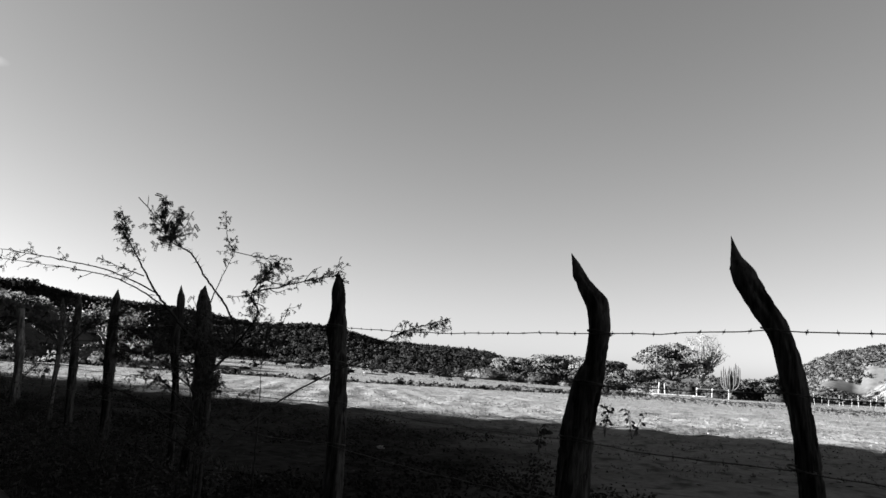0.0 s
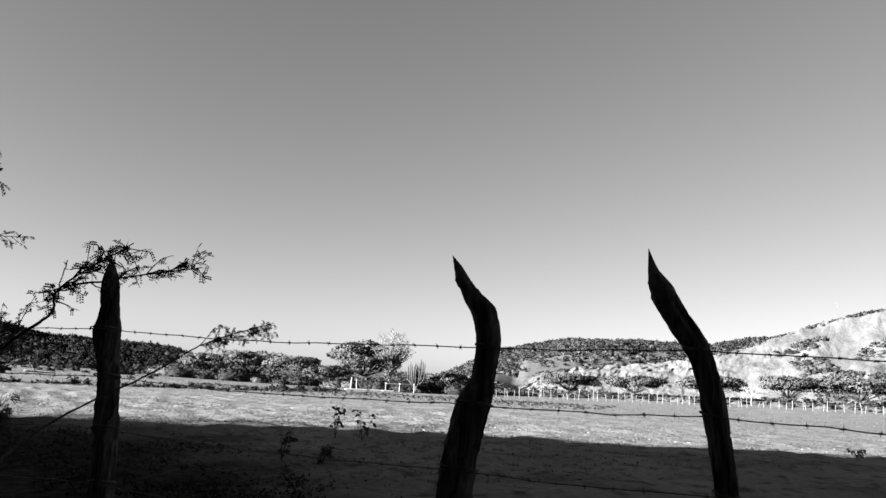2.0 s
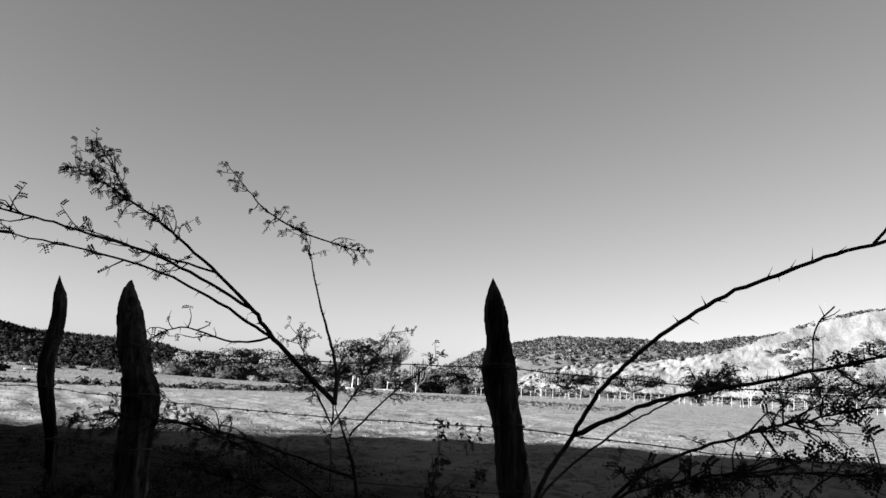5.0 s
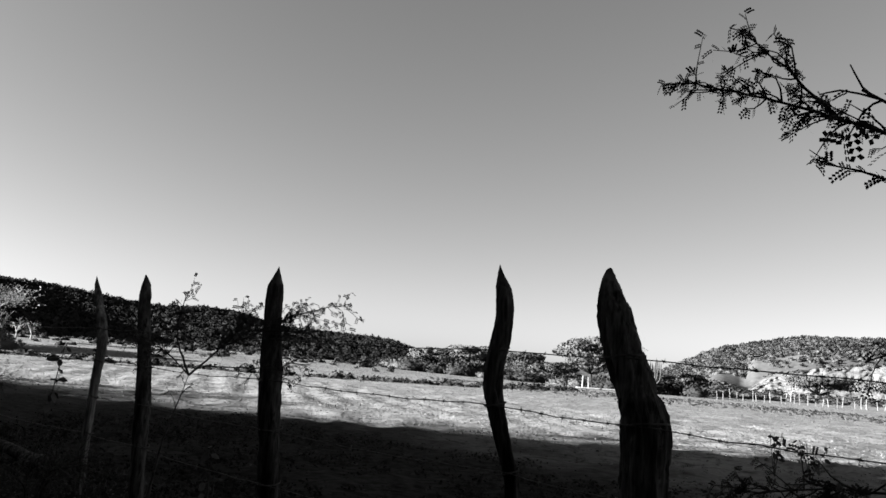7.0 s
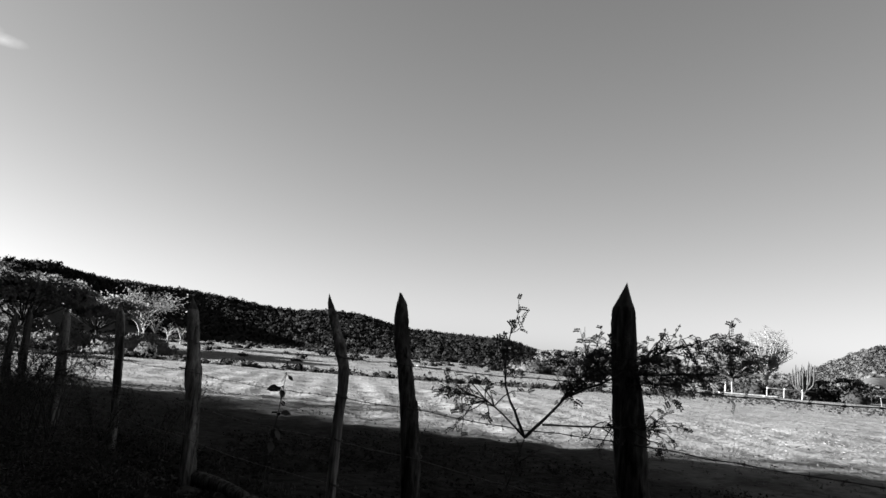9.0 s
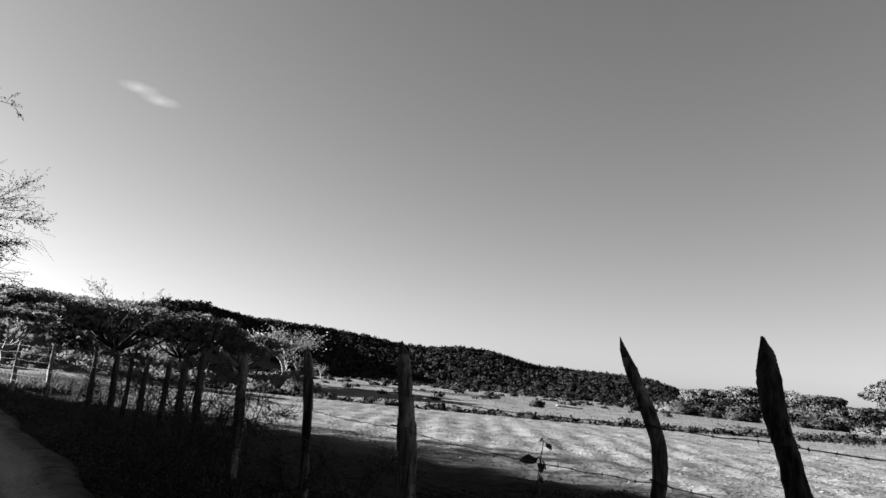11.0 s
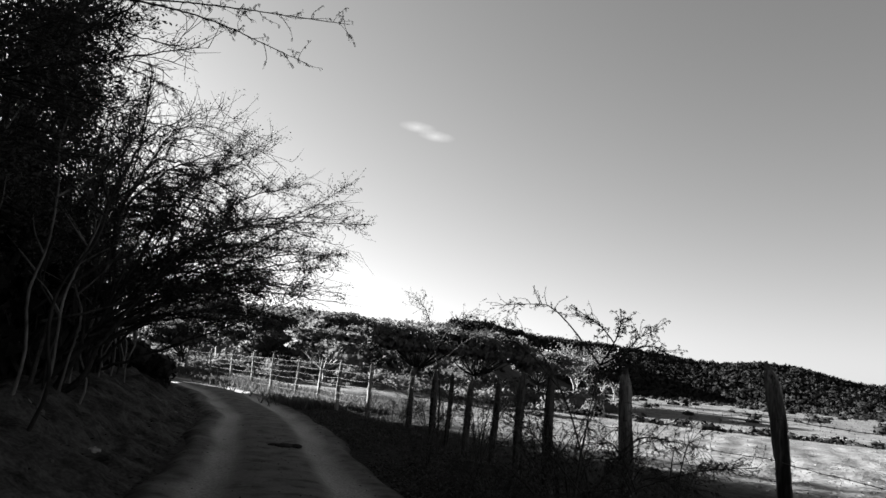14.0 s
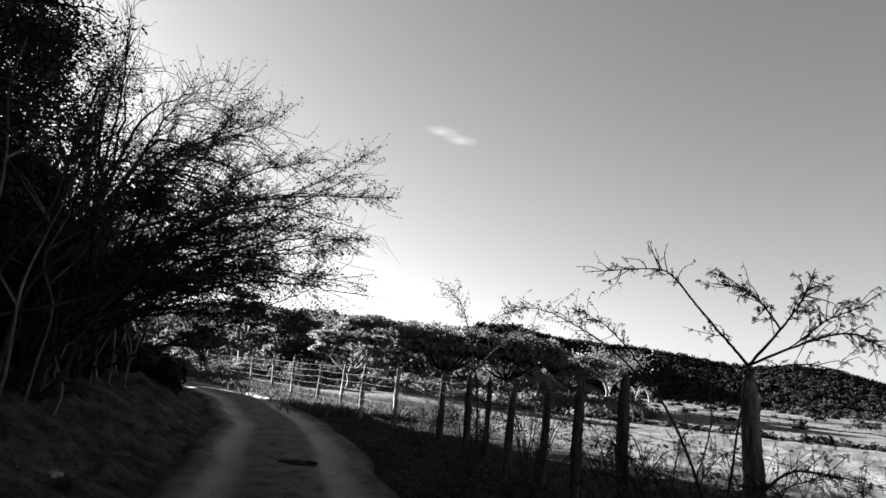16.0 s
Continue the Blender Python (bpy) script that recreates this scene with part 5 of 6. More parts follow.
# ---- undergrowth beside the track and the fence ----
def random_bush(x, y, h, spread, seed, limbs=7, twigs=26, leaf=0.024, leafy=0.8, label="tangled low thorn bush at the fence"):
    rng = np.random.default_rng(seed)
    z0 = land_at(x, y) - 0.03
    made = []
    for k in range(limbs):
        a = rng.uniform(0, 6.28)
        out = spread * rng.uniform(0.35, 1.0)
        top = h * rng.uniform(0.6, 1.0)
        p0 = (x + rng.normal(0, 0.05), y + rng.normal(0, 0.05), z0)
        p1 = (x + out * 0.35 * math.cos(a), y + out * 0.35 * math.sin(a), z0 + top * 0.55)
        p2 = (x + out * 0.8 * math.cos(a), y + out * 0.8 * math.sin(a), z0 + top * 0.92)
        p3 = (x + out * 1.25 * math.cos(a), y + out * 1.25 * math.sin(a), z0 + top * rng.uniform(0.85, 1.05))
        made.append({"p": [p0, p1, p2, p3], "r": 0.009, "twigs": twigs, "start": 0.25, "leafy": leafy})
    return thorn_bush(label, (x, y, z0), made, seed, leaf=leaf, twig_len=0.26, dense=1.0)


for k, (x, y, h, sp) in enumerate([(2.5, 13.2, 1.0, 0.7), (1.9, 14.6, 0.8, 0.7), (2.6, 15.6, 1.2, 0.7), (2.2, 17.2, 1.3, 0.8), (1.7, 19.0, 0.9, 0.7), (2.6, 19.2, 1.3, 0.8),
                                   (2.1, 21.6, 1.2, 0.8), (2.7, 23.2, 1.2, 0.7), (1.6, 24.4, 0.8, 0.6), (2.2, 27.2, 0.9, 0.6), (1.4, 30.0, 0.9, 0.4), (2.4, 2.4, 0.45, 0.45), (2.5, 12.2, 1.3, 0.9), (2.25, 13.5, 1.2, 0.9), (2.1, 12.9, 1.0, 0.8), (2.75, 11.2, 0.7, 0.5), (2.5, 9.9, 0.5, 0.5), (2.6, 6.6, 0.45, 0.5), (3.3, 10.9, 0.75, 0.55), (2.5, 14.4, 1.2, 0.8)]):
    random_bush(x, y, h, sp, 600 + k, 7, 22)
thorn_bush("tall slender thorn sapling leaning over the fence", (2.0, 20.4, 0.0), [
    {"p": [(2.1, 20.4, -0.05), (2.05, 20.5, 1.2), (1.9, 20.5, 1.9), (1.65, 20.1, 2.5), (1.4, 19.87, 2.74)], "r": 0.02, "twigs": 34, "start": 0.55},
    {"p": [(2.0, 20.6, 1.6), (2.5, 20.8, 2.1), (3.0, 20.6, 2.35)], "r": 0.01, "twigs": 28, "start": 0.3},
    {"p": [(1.95, 20.8, 1.9), (2.2, 20.4, 2.4), (2.6, 20.0, 2.6)], "r": 0.009, "twigs": 26, "start": 0.3},
], 620, leaf=0.026, twig_len=0.3)
thorn_bush("thorn sapling with an arching leader beside the fence", (2.35, 13.6, 0.0), [
    {"p": [(2.35, 12.9, -0.05), (2.28, 13.3, 0.8), (2.2, 13.8, 1.4), (2.03, 14.36, 1.88), (1.85, 14.9, 2.1)], "r": 0.013, "twigs": 26, "start": 0.55},
    {"p": [(2.2, 13.8, 1.4), (1.95, 14.2, 1.75), (1.6, 14.6, 2.0), (1.3, 14.9, 2.05)], "r": 0.008, "twigs": 26, "start": 0.4},
    {"p": [(2.25, 13.4, 0.9), (2.5, 13.7, 1.3), (2.6, 14.0, 1.6)], "r": 0.007, "twigs": 18, "start": 0.4},
], 621, leaf=0.02, twig_len=0.2)
thorn_bush("thorny branch hanging over the track from a roadside tree", (-5.0, 13.0, 0.5), [
    {"p": [(-5.0, 13.0, 0.5), (-4.8, 13.0, 2.4), (-3.6, 12.6, 3.5), (-2.2, 12.1, 3.75), (-1.2, 11.75, 3.62), (-0.34, 11.54, 3.30)], "r": 0.025, "twigs": 34, "start": 0.5},
    {"p": [(-2.2, 12.1, 3.75), (-1.2, 11.9, 3.76), (-0.10, 11.36, 3.52)], "r": 0.009, "twigs": 24, "start": 0.2},
    {"p": [(-3.6, 12.6, 3.5), (-2.6, 12.2, 3.5), (-1.6, 11.9, 3.25), (-1.1, 11.7, 3.05)], "r": 0.009, "twigs": 40, "start": 0.2},
    {"p": [(-3.6, 12.6, 3.5), (-2.8, 12.5, 4.0), (-1.8, 12.3, 4.15)], "r": 0.01, "twigs": 40, "start": 0.2},
], 622, leaf=0.018, twig_len=0.13)
thorn_bush("thorny tree limb reaching out over the track", (-4.3, 18.6, 0.5), [
    {"p": [(-4.3, 18.6, 0.5), (-3.9, 18.4, 2.2), (-2.4, 18.0, 3.0), (-1.0, 17.8, 3.4), (0.27, 17.64, 3.52)], "r": 0.04, "twigs": 80, "start": 0.5},
    {"p": [(-2.4, 18.0, 3.0), (-1.2, 17.6, 3.0), (-0.3, 17.2, 2.9)], "r": 0.012, "twigs": 60, "start": 0.2},
    {"p": [(-2.4, 18.0, 3.0), (-1.4, 18.4, 2.7), (-0.6, 18.6, 2.45)], "r": 0.012, "twigs": 60, "start": 0.2},
    {"p": [(-1.0, 17.8, 3.4), (-0.4, 18.2, 3.9), (0.0, 18.4, 4.3)], "r": 0.01, "twigs": 40, "start": 0.2},
], 623, leaf=0.026, twig_len=0.3)

# thin pale stems in the thicket's edge
rng = np.random.default_rng(33)
for k, y in enumerate(np.linspace(13.6, 33.5, 30)):
    x = -3.55 - 0.155 * (y - 15.5) + rng.normal(0, 0.22)
    zb = land_at(x, y) - 0.08
    h = rng.uniform(2.6, 3.9)
    lean = rng.normal(0, 0.28, 2)
    pts = [(x, y, zb)] + [(x + lean[0] * f + rng.normal(0, 0.075), y + lean[1] * f + rng.normal(0, 0.05), zb + h * f) for f in (0.18, 0.36, 0.52, 0.7, 0.85)] + [(x + lean[0], y + lean[1], zb + h)]
    b = Bag()
    p = spline(pts, 18)
    b.add(*tube(p, np.linspace(rng.uniform(0.014, 0.028), 0.009, 18), 8, rng, 0.06))
    for q in range(3):
        s = rng.integers(6, 16)
        e = p[s] + np.array([rng.normal(0, 0.4), rng.normal(0, 0.4), rng.uniform(0.3, 0.8)])
        b.add(*tube(spline([p[s], (p[s] + e) / 2 + rng.normal(0, 0.05, 3), e], 7), np.linspace(0.016, 0.004, 7), 5))
    t = thing("sapling", (x, y, zb), "thin pale crooked trunk at the edge of the thicket", "sapling", "saplings at the thicket's edge")
    part("trunk", b.mesh("trunk", M_SAPLING if k % 3 else M_BARK, True), t)
    e = p[12:]
    part("crown", mesh_from("crown", *scatter_leaves(rng, np.repeat(e, 6, 0) + rng.normal(0, 0.35, (len(e) * 6, 3)), 14, 0.12, 0.05), M_LEAF), t)


# ---- trees across the fields ----
def umbrella_tree(x, y, h, half, seed, pale=False, label="flat-topped thorn tree standing beyond the field", group="thorn trees beyond the field", n_leaf=11, flat=0.55, leaf_mat=None):
    rng = np.random.default_rng(seed)
    zb = land_at(x, y) - 0.1
    wood, fine, P = grow_tree((x, y, zb), (x + rng.normal(0, 0.2), y, zb + h * 0.3), 9, (x, y, zb + h * 0.68), (half, half, h * 0.32), 80, 380, 0.04 * h ** 0.8, seed, flat_top=flat, fine_len=0.16 * half, stems=1 + (seed % 2), min_r=0.02, sides=5)
    leaves = scatter_leaves(rng, fine, n_leaf, 0.09 * half, 0.085 * half ** 0.7, 0.6, 0.0)
    return make_tree("tree", label, "tree", (x, y, zb), wood, leaves, M_PALEBARK if pale else M_BARK, leaf_mat or (M_PALELEAF if pale else M_MIDLEAF), group, (x, y, zb + h * 0.45))


def at_az(az, r):
    return CX + r * math.sin(radians(az)), CY + r * math.cos(radians(az))


def across(az, r):
    """A place across the field, by its bearing from the head of the track."""
    return 0.26 + r * 0.924 * math.sin(radians(az)), -4.3 + r * 0.924 * math.cos(radians(az))


def beyond(az, r):
    """A place across the field, by its bearing from the middle of the walk."""
    return 0.3 + r * np.sin(np.radians(az)), 2.0 + r * np.cos(np.radians(az))


def layered_tree(x, y, h, half, seed, label, leaf_mat, bark, group="", n_tier=7, dome=0.75, lean=0.0):
    """A spreading thorn tree: forked limbs carry flat tiers of fine foliage under a broad domed top."""
    rng = np.random.default_rng(seed)
    zb = land_at(x, y) - 0.1
    wood = Bag()
    leaf_v, leaf_n = [], []
    fork = np.array([x + lean, y, zb + h * 0.28])
    wood.add(*tube(spline([(x, y, zb), ((x + fork[0]) / 2 + 0.1, y, zb + h * 0.15), fork], 8), np.linspace(0.05 * h ** 0.9, 0.035 * h ** 0.9, 8), 7))
    for t in range(n_tier * 4):
        a, f = rng.uniform(0, 6.28), math.sqrt(rng.random()) * 0.92
        top = zb + h * (dome + (1 - dome) * math.sqrt(max(0.0, 1 - f * f)))
        cz = top - h * rng.choice([0.0, 0.0, 0.12, 0.22, 0.33]) * (1 - 0.4 * f) - 0.06 * h
        c = np.array([x + half * f * math.cos(a), y + half * f * math.sin(a), cz])
        mid = (fork + c) / 2 + np.array([0, 0, -0.05 * h]) + rng.normal(0, 0.12, 3)
        wood.add(*tube(spline([fork, mid, c], 8), np.linspace(0.02 * h ** 0.8, 0.012, 8), 4))
        m = 190
        q = rng.normal(size=(m, 3))
        q /= np.linalg.norm(q, axis=1)[:, None]
        q *= rng.uniform(0.3, 1, (m, 1)) ** 0.5
        size = half * rng.uniform(0.26, 0.40)
        at = c + q * [size, size, size * 0.34]
        leaf_v.append(flakes(rng, at, q * [0.5, 0.5, 1.0] + [0, 0, 0.3], 0.075 * half ** 0.5, 0.5))
        nn = q * 0.5 + (at - [x, y, zb + h * 0.4]) / half * 0.5 + rng.normal(0, 0.15, (m, 3))
        nn /= np.linalg.norm(nn, axis=1)[:, None]
        leaf_n.append(np.repeat(nn, 3, 0))
    v = np.vstack(leaf_v)
    me = mesh_from("crown", v, np.arange(len(v)).reshape(-1, 3), leaf_mat)
    soft = me.attributes.new("custom_normal", "FLOAT_VECTOR", "POINT")
    soft.data.foreach_set("vector", np.vstack(leaf_n).astype(np.float32).ravel())
    me.update()
    t = thing("tree", (x, y, zb), label, "tree", group)
    part("trunk", wood.mesh("trunk", bark, True), t)
    part("crown", me, t)
    return t


FAR = "thorn trees beyond the field"
layered_tree(*beyond(61.9, 106), 7.3, 4.9, 701, "broad layered thorn tree beside the pen", M_MIDLEAF, M_BARK, FAR, 11, 0.5)
layered_tree(*beyond(56.6, 114), 4.4, 4.6, 702, "low spreading thorn tree beyond the field", M_MIDLEAF, M_BARK, FAR, 7, 0.8)
layered_tree(*beyond(53.0, 122), 5.0, 5.2, 703, "flat-topped thorn tree standing beyond the field", M_MIDLEAF, M_BARK, FAR, 7, 0.85)
layered_tree(*beyond(59.2, 110), 3.4, 3.4, 704, "low spreading thorn tree beyond the field", M_MIDLEAF, M_BARK, FAR, 6, 0.7)
layered_tree(*beyond(49.5, 118), 4.0, 4.0, 705, "low spreading thorn tree beyond the field", M_MIDLEAF, M_BARK, FAR, 6, 0.8)
layered_tree(*beyond(68.9, 108), 3.0, 3.0, 706, "low spreading thorn tree beyond the field", M_MIDLEAF, M_BARK, FAR, 6, 0.7)
umbrella_tree(*at_az(18.0, 87), 5.4, 4.6, 707, True, "pale umbrella thorn tree with bare lit limbs", n_leaf=2)
for k, (a, r, h, half) in enumerate(((78, 138, 4.2, 5.0), (83, 134, 4.0, 5.2), (88.5, 132, 4.2, 5.4), (93.5, 134, 4.6, 5.4), (98, 130, 4.6, 5.6), (103, 134, 4.8, 5.6))):
    layered_tree(*at_az(a, r), h, half, 708 + k, "flat-topped thorn tree standing below the cliff", M_MIDLEAF, M_BARK, FAR, 8, 0.85)


def up_track(az, r):
    """A place past the bend, by its bearing from the walk's end."""
    return 0.14 + r * math.sin(radians(az)), 9.0 + r * math.cos(radians(az))


BEND = "thorn trees behind the bend"
layered_tree(*up_track(-5.4, 53), 4.6, 3.2, 714, "broad domed thorn tree behind the bend's fence", M_SLOPELEAF, M_BARK, BEND, 9, 0.6)
layered_tree(*up_track(-4.0, 50), 3.2, 2.3, 715, "low domed thorn tree behind the bend's fence", M_SLOPELEAF, M_BARK, BEND, 7, 0.6)
layered_tree(*up_track(-0.7, 42), 3.3, 2.2, 716, "pale flat-topped thorn tree behind the fence", M_PALELEAF, M_PALEBARK, BEND, 5, 0.9)
layered_tree(*up_track(-9.0, 52), 6.0, 1.5, 720, "pale slender thorn tree behind the bend", M_PALELEAF, M_PALEBARK, BEND, 6, 0.5)
layered_tree(*up_track(-11.5, 48), 3.0, 2.4, 721, "low thorn tree behind the bend", M_SLOPELEAF, M_BARK, BEND, 6, 0.7)
layered_tree(*up_track(1.8, 62), 5.2, 4.2, 717, "dark domed thorn tree on the slope", M_SLOPELEAF, M_BARK, BEND, 8, 0.7)
layered_tree(*up_track(6.8, 60), 5.4, 4.4, 718, "dark domed thorn tree on the slope", M_SLOPELEAF, M_BARK, BEND, 8, 0.75)
layered_tree(*up_track(11.5, 62), 5.4, 4.6, 719, "dark domed thorn tree on the slope", M_SLOPELEAF, M_BARK, BEND, 8, 0.8)
layered_tree(*up_track(16.5, 66), 4.2, 3.8, 722, "low dark thorn tree beyond the gully", M_SLOPELEAF, M_BARK, BEND, 7, 0.8)
dx_, dy_ = polar_scatter(np.random.default_rng(57), 210, -12, 20, 50, 66)
scrub("dark_bushes", "dense dark undergrowth below the slope's trees", (dx_, dy_), 1.15, M_SLOPELEAF, 946, None, False, True)

sx, sy = beyond(np.linspace(62.4, 69.6, 54), np.random.default_rng(58).uniform(96, 101, 54))
scrub("dark_bushes", "dark shaded bushes behind the pen", (sx, sy), 1.75, M_SHADELEAF, 945, None, False, True)
sx, sy = beyond(*np.random.default_rng(59).uniform([[46], [108]], [[61], [126]], (2, 46)))
scrub("dark_bushes", "dark thorn bushes between the trees beyond the field", (sx, sy), 2.1, M_MIDLEAF, 947, None, True, True, 1.3)
# tall feathery tree: a fan of pale upright limbs with little leaf
tx, ty = beyond(64.1, 104)
rng = np.random.default_rng(55)
zb = land_at(tx, ty) - 0.1
wood, tips = Bag(), []
wood.add(*tube(spline([(tx, ty, zb), (tx + 0.1, ty, zb + 1.0), (tx, ty, zb + 2.0)], 8), np.linspace(0.26, 0.2, 8), 8))
for k in range(46):
    a, f = rng.uniform(0, 6.28), rng.random() ** 0.6
    e = np.array([tx + 3.1 * f * math.cos(a), ty + 3.1 * f * math.sin(a), zb + 8.1 - 3.0 * f * f + rng.normal(0, 0.3)])
    p = spline([(tx, ty, zb + 1.8), (tx + 0.9 * f * math.cos(a), ty + 0.9 * f * math.sin(a), zb + 3.6), e], 12)
    wood.add(*tube(p, np.linspace(0.13, 0.035, 12), 5))
    for q in range(12):
        m = rng.integers(4, 12)
        t2 = p[m] + np.array([rng.normal(0, 0.45), rng.normal(0, 0.45), rng.uniform(0.2, 0.8)])
        wood.add(*tube([p[m], (p[m] + t2) / 2 + rng.normal(0, 0.04, 3), t2], [0.035, 0.028, 0.015], 3))
        tips.append(t2)
make_tree("tree", "tall pale feathery tree with upright lit limbs", "tree", (tx, ty, zb), wood, scatter_leaves(rng, np.array(tips), 12, 0.2, 0.15, 0.5, 0.0), M_PALEBARK, M_PALELEAF, "", (tx, ty, zb + 3))

# candelabra cactus
tx, ty = beyond(66.5, 94.5)
zb = land_at(tx, ty) - 0.1
rng = np.random.default_rng(56)
cactus = thing("cactus", (tx, ty, zb), "tall many-armed candelabra cactus beside the pen", "cactus")
b = Bag()
b.add(*tube(spline([(tx, ty, zb), (tx, ty, zb + 1.3)], 6), np.full(6, 0.2), 10))
part("trunk", b.mesh("trunk", M_CACTUS), cactus)
for k in range(24):
    a = k / 24 * 6.28 * 5
    out = rng.uniform(0.15, 1.3)
    top = zb + rng.uniform(3.2, 4.9) - 0.35 * out
    b = Bag()
    z0 = zb + rng.uniform(0.7, 1.25)
    p = spline([(tx, ty, z0), (tx + out * 0.7 * math.cos(a), ty + out * 0.7 * math.sin(a), z0 + 0.5), (tx + out * math.cos(a), ty + out * math.sin(a), z0 + 1.2), (tx + out * 1.02 * math.cos(a), ty + out * 1.02 * math.sin(a), top)], 14)
    r = np.full(14, 0.075)
    r[-1] = 0.02
    b.add(*tube(p, r, 7, rng, 0.08))
    part("arm", b.mesh("arm", M_CACTUS), cactus)


def pole(name, a, b, r, mat, parent, seed=0, sides=7):
    rng = np.random.default_rng(seed)
    a, b = np.array(a, float), np.array(b, float)
    p = spline([a, (a + b) / 2 + rng.normal(0, 0.012, 3) * np.linalg.norm(b - a) * [1, 1, 0.5], b], 9)
    rr = np.linspace(r * 1.1, r * 0.85, 9)
    bag = Bag()
    bag.add(*tube(np.vstack([p[:1] - (p[1] - p[0]) * 0.01, p, p[-1:] + (p[-1] - p[-2]) * 0.01]), np.r_[0.001, rr, 0.001], sides, rng, 0.05))
    return part(name, bag.mesh(name, mat, True), parent)


# cattle pen of pale rails
px0, py0 = beyond(64.2, 92.5)
pen = thing("rail_pen", (px0, py0, land_at(px0, py0)), "low pen of pale round rails at the field's edge", "pen")
ends = [beyond(a, r) for a, r in ((64.15, 92.5), (65.25, 92.5), (66.4, 93), (67.3, 96))]
for k, (x, y) in enumerate(ends):
    z = land_at(x, y)
    pole("post", (x, y, z - 0.2), (x + 0.05, y, z + 1.2), 0.075, M_PALEBARK, pen, 800 + k)
for k in range(3):
    (xa, ya), (xb, yb) = ends[k], ends[k + 1]
    for h in (1.05,) if k else (1.05, 0.1):
        pole("rail", (xa - 0.3, ya - 0.1, land_at(xa, ya) + h), (xb + 0.3, yb + 0.1, land_at(xb, yb) + h - 0.05), 0.065, M_PALEBARK, pen, 810 + k)
for k, (a, r, ln) in enumerate(((60.9, 91.5, 3.4), (62.6, 92, 3.6), (63.9, 92, 1.8))):
    x, y = beyond(a, r)
    z = land_at(x, y) + 0.1
    t = thing("log", (x, y, z), "pale felled pole lying at the field's edge", "log", "poles at the field's edge")
    pole("stem", (x, y, z), (x + ln * 0.5, y - ln * 0.8, land_at(x + ln * 0.5, y - ln * 0.8) + 0.12), 0.09, M_PALEBARK, t, 820 + k)
x, y = beyond(61.4, 92)
z = land_at(x, y)
stub = thing("gate_post", (x, y, z), "short pale pair of posts at the field's edge", "post")
pole("post", (x, y, z - 0.2), (x + 0.1, y, z + 1.6), 0.10, M_PALEBARK, stub, 830)
pole("post", (x + 0.5, y - 0.6, z - 0.2), (x + 0.3, y - 0.6, z + 1.45), 0.08, M_PALEBARK, stub, 831)

# fence of pale stakes along the far edge of the field
far_fence = thing("stake_fence", (*across(85, 112), land_at(*across(85, 112))), "long fence of uneven pale stakes below the cliff", "fence")
rng = np.random.default_rng(77)
tops = []
for k, a in enumerate(np.arange(67.6, 110, 0.46)):
    a = a + rng.normal(0, 0.09)
    r = np.interp(a, [67, 75, 90, 110], [104, 110, 113, 112]) + rng.normal(0, 0.25)
    x, y = across(a, r)
    z = land_at(x, y)
    h = rng.uniform(0.8, 1.4)
    pole("stake", (x, y, z - 0.2), (x + rng.normal(0, 0.1), y + rng.normal(0, 0.12), z + h), rng.uniform(0.03, 0.055), M_STAKE, far_fence, 900 + k, 6)
    tops.append((x, y, z + 0.85))
strand(far_fence, tops, 0.012, 1, 78, "thin far fence wire", False)
# bare pale trees and dead limbs along that fence
for k, (a, r, h) in enumerate([(91.6, 116, 3.4), (76.4, 114, 2.4), (101.5, 115, 2.2), (19.0, 86, 2.6), (19.9, 84, 2.2), (18.2, 90, 3.0), (20.8, 86, 2.0)]):
    x, y = at_az(a, r)
    zb = land_at(x, y) - 0.1
    wood, fine, P = grow_tree((x, y, zb), (x, y, zb + h * 0.35), 6, (x, y, zb + h * 0.7), (h * 0.5, h * 0.5, h * 0.35), 14, 30, 0.09, 950 + k, fine_len=0.4, min_r=0.03, sides=5)
    t = thing("bare_tree", (x, y, zb), "small bare pale dead tree at the field's edge", "tree", "bare trees at the field's edge")
    part("trunk", wood.mesh("trunk", M_PALEBARK, True), t)

# fallen pale branch beyond the gully
x, y = 46.0, 60.0
z = land_at(x, y) + 0.15
t = thing("fallen_branch", (x, y, z), "pale fallen branch lying beyond the gully", "branch")
pole("limb", (x, y, z), (x + 2.2, y - 1.4, z - 0.05), 0.07, M_PALEBARK, t, 840)
pole("fork", (x + 0.8, y - 0.5, z), (x - 0.2, y - 0.9, z + 0.75), 0.045, M_PALEBARK, t, 841)

# lattice mast on the far crest
mx, my = 256.9, -21.4
mz = land_at(mx, my)
mast = thing("radio_mast", (mx, my, mz), "slender pale lattice mast on the crest", "mast")
for k in range(3):
    a = k * 2.094
    pole("leg", (mx + 0.9 * math.cos(a), my + 0.9 * math.sin(a), mz - 1), (mx + 0.2 * math.cos(a), my + 0.2 * math.sin(a), 34.0), 0.045, M_STEEL, mast, 0, 5)
for k, z in enumerate((28.5, 30.0, 31.5, 33.0)):
    pole("crossarm", (mx, my - 0.75 + k * 0.14, z), (mx, my + 0.75 - k * 0.14, z), 0.03, M_STEEL, mast, 0, 5)


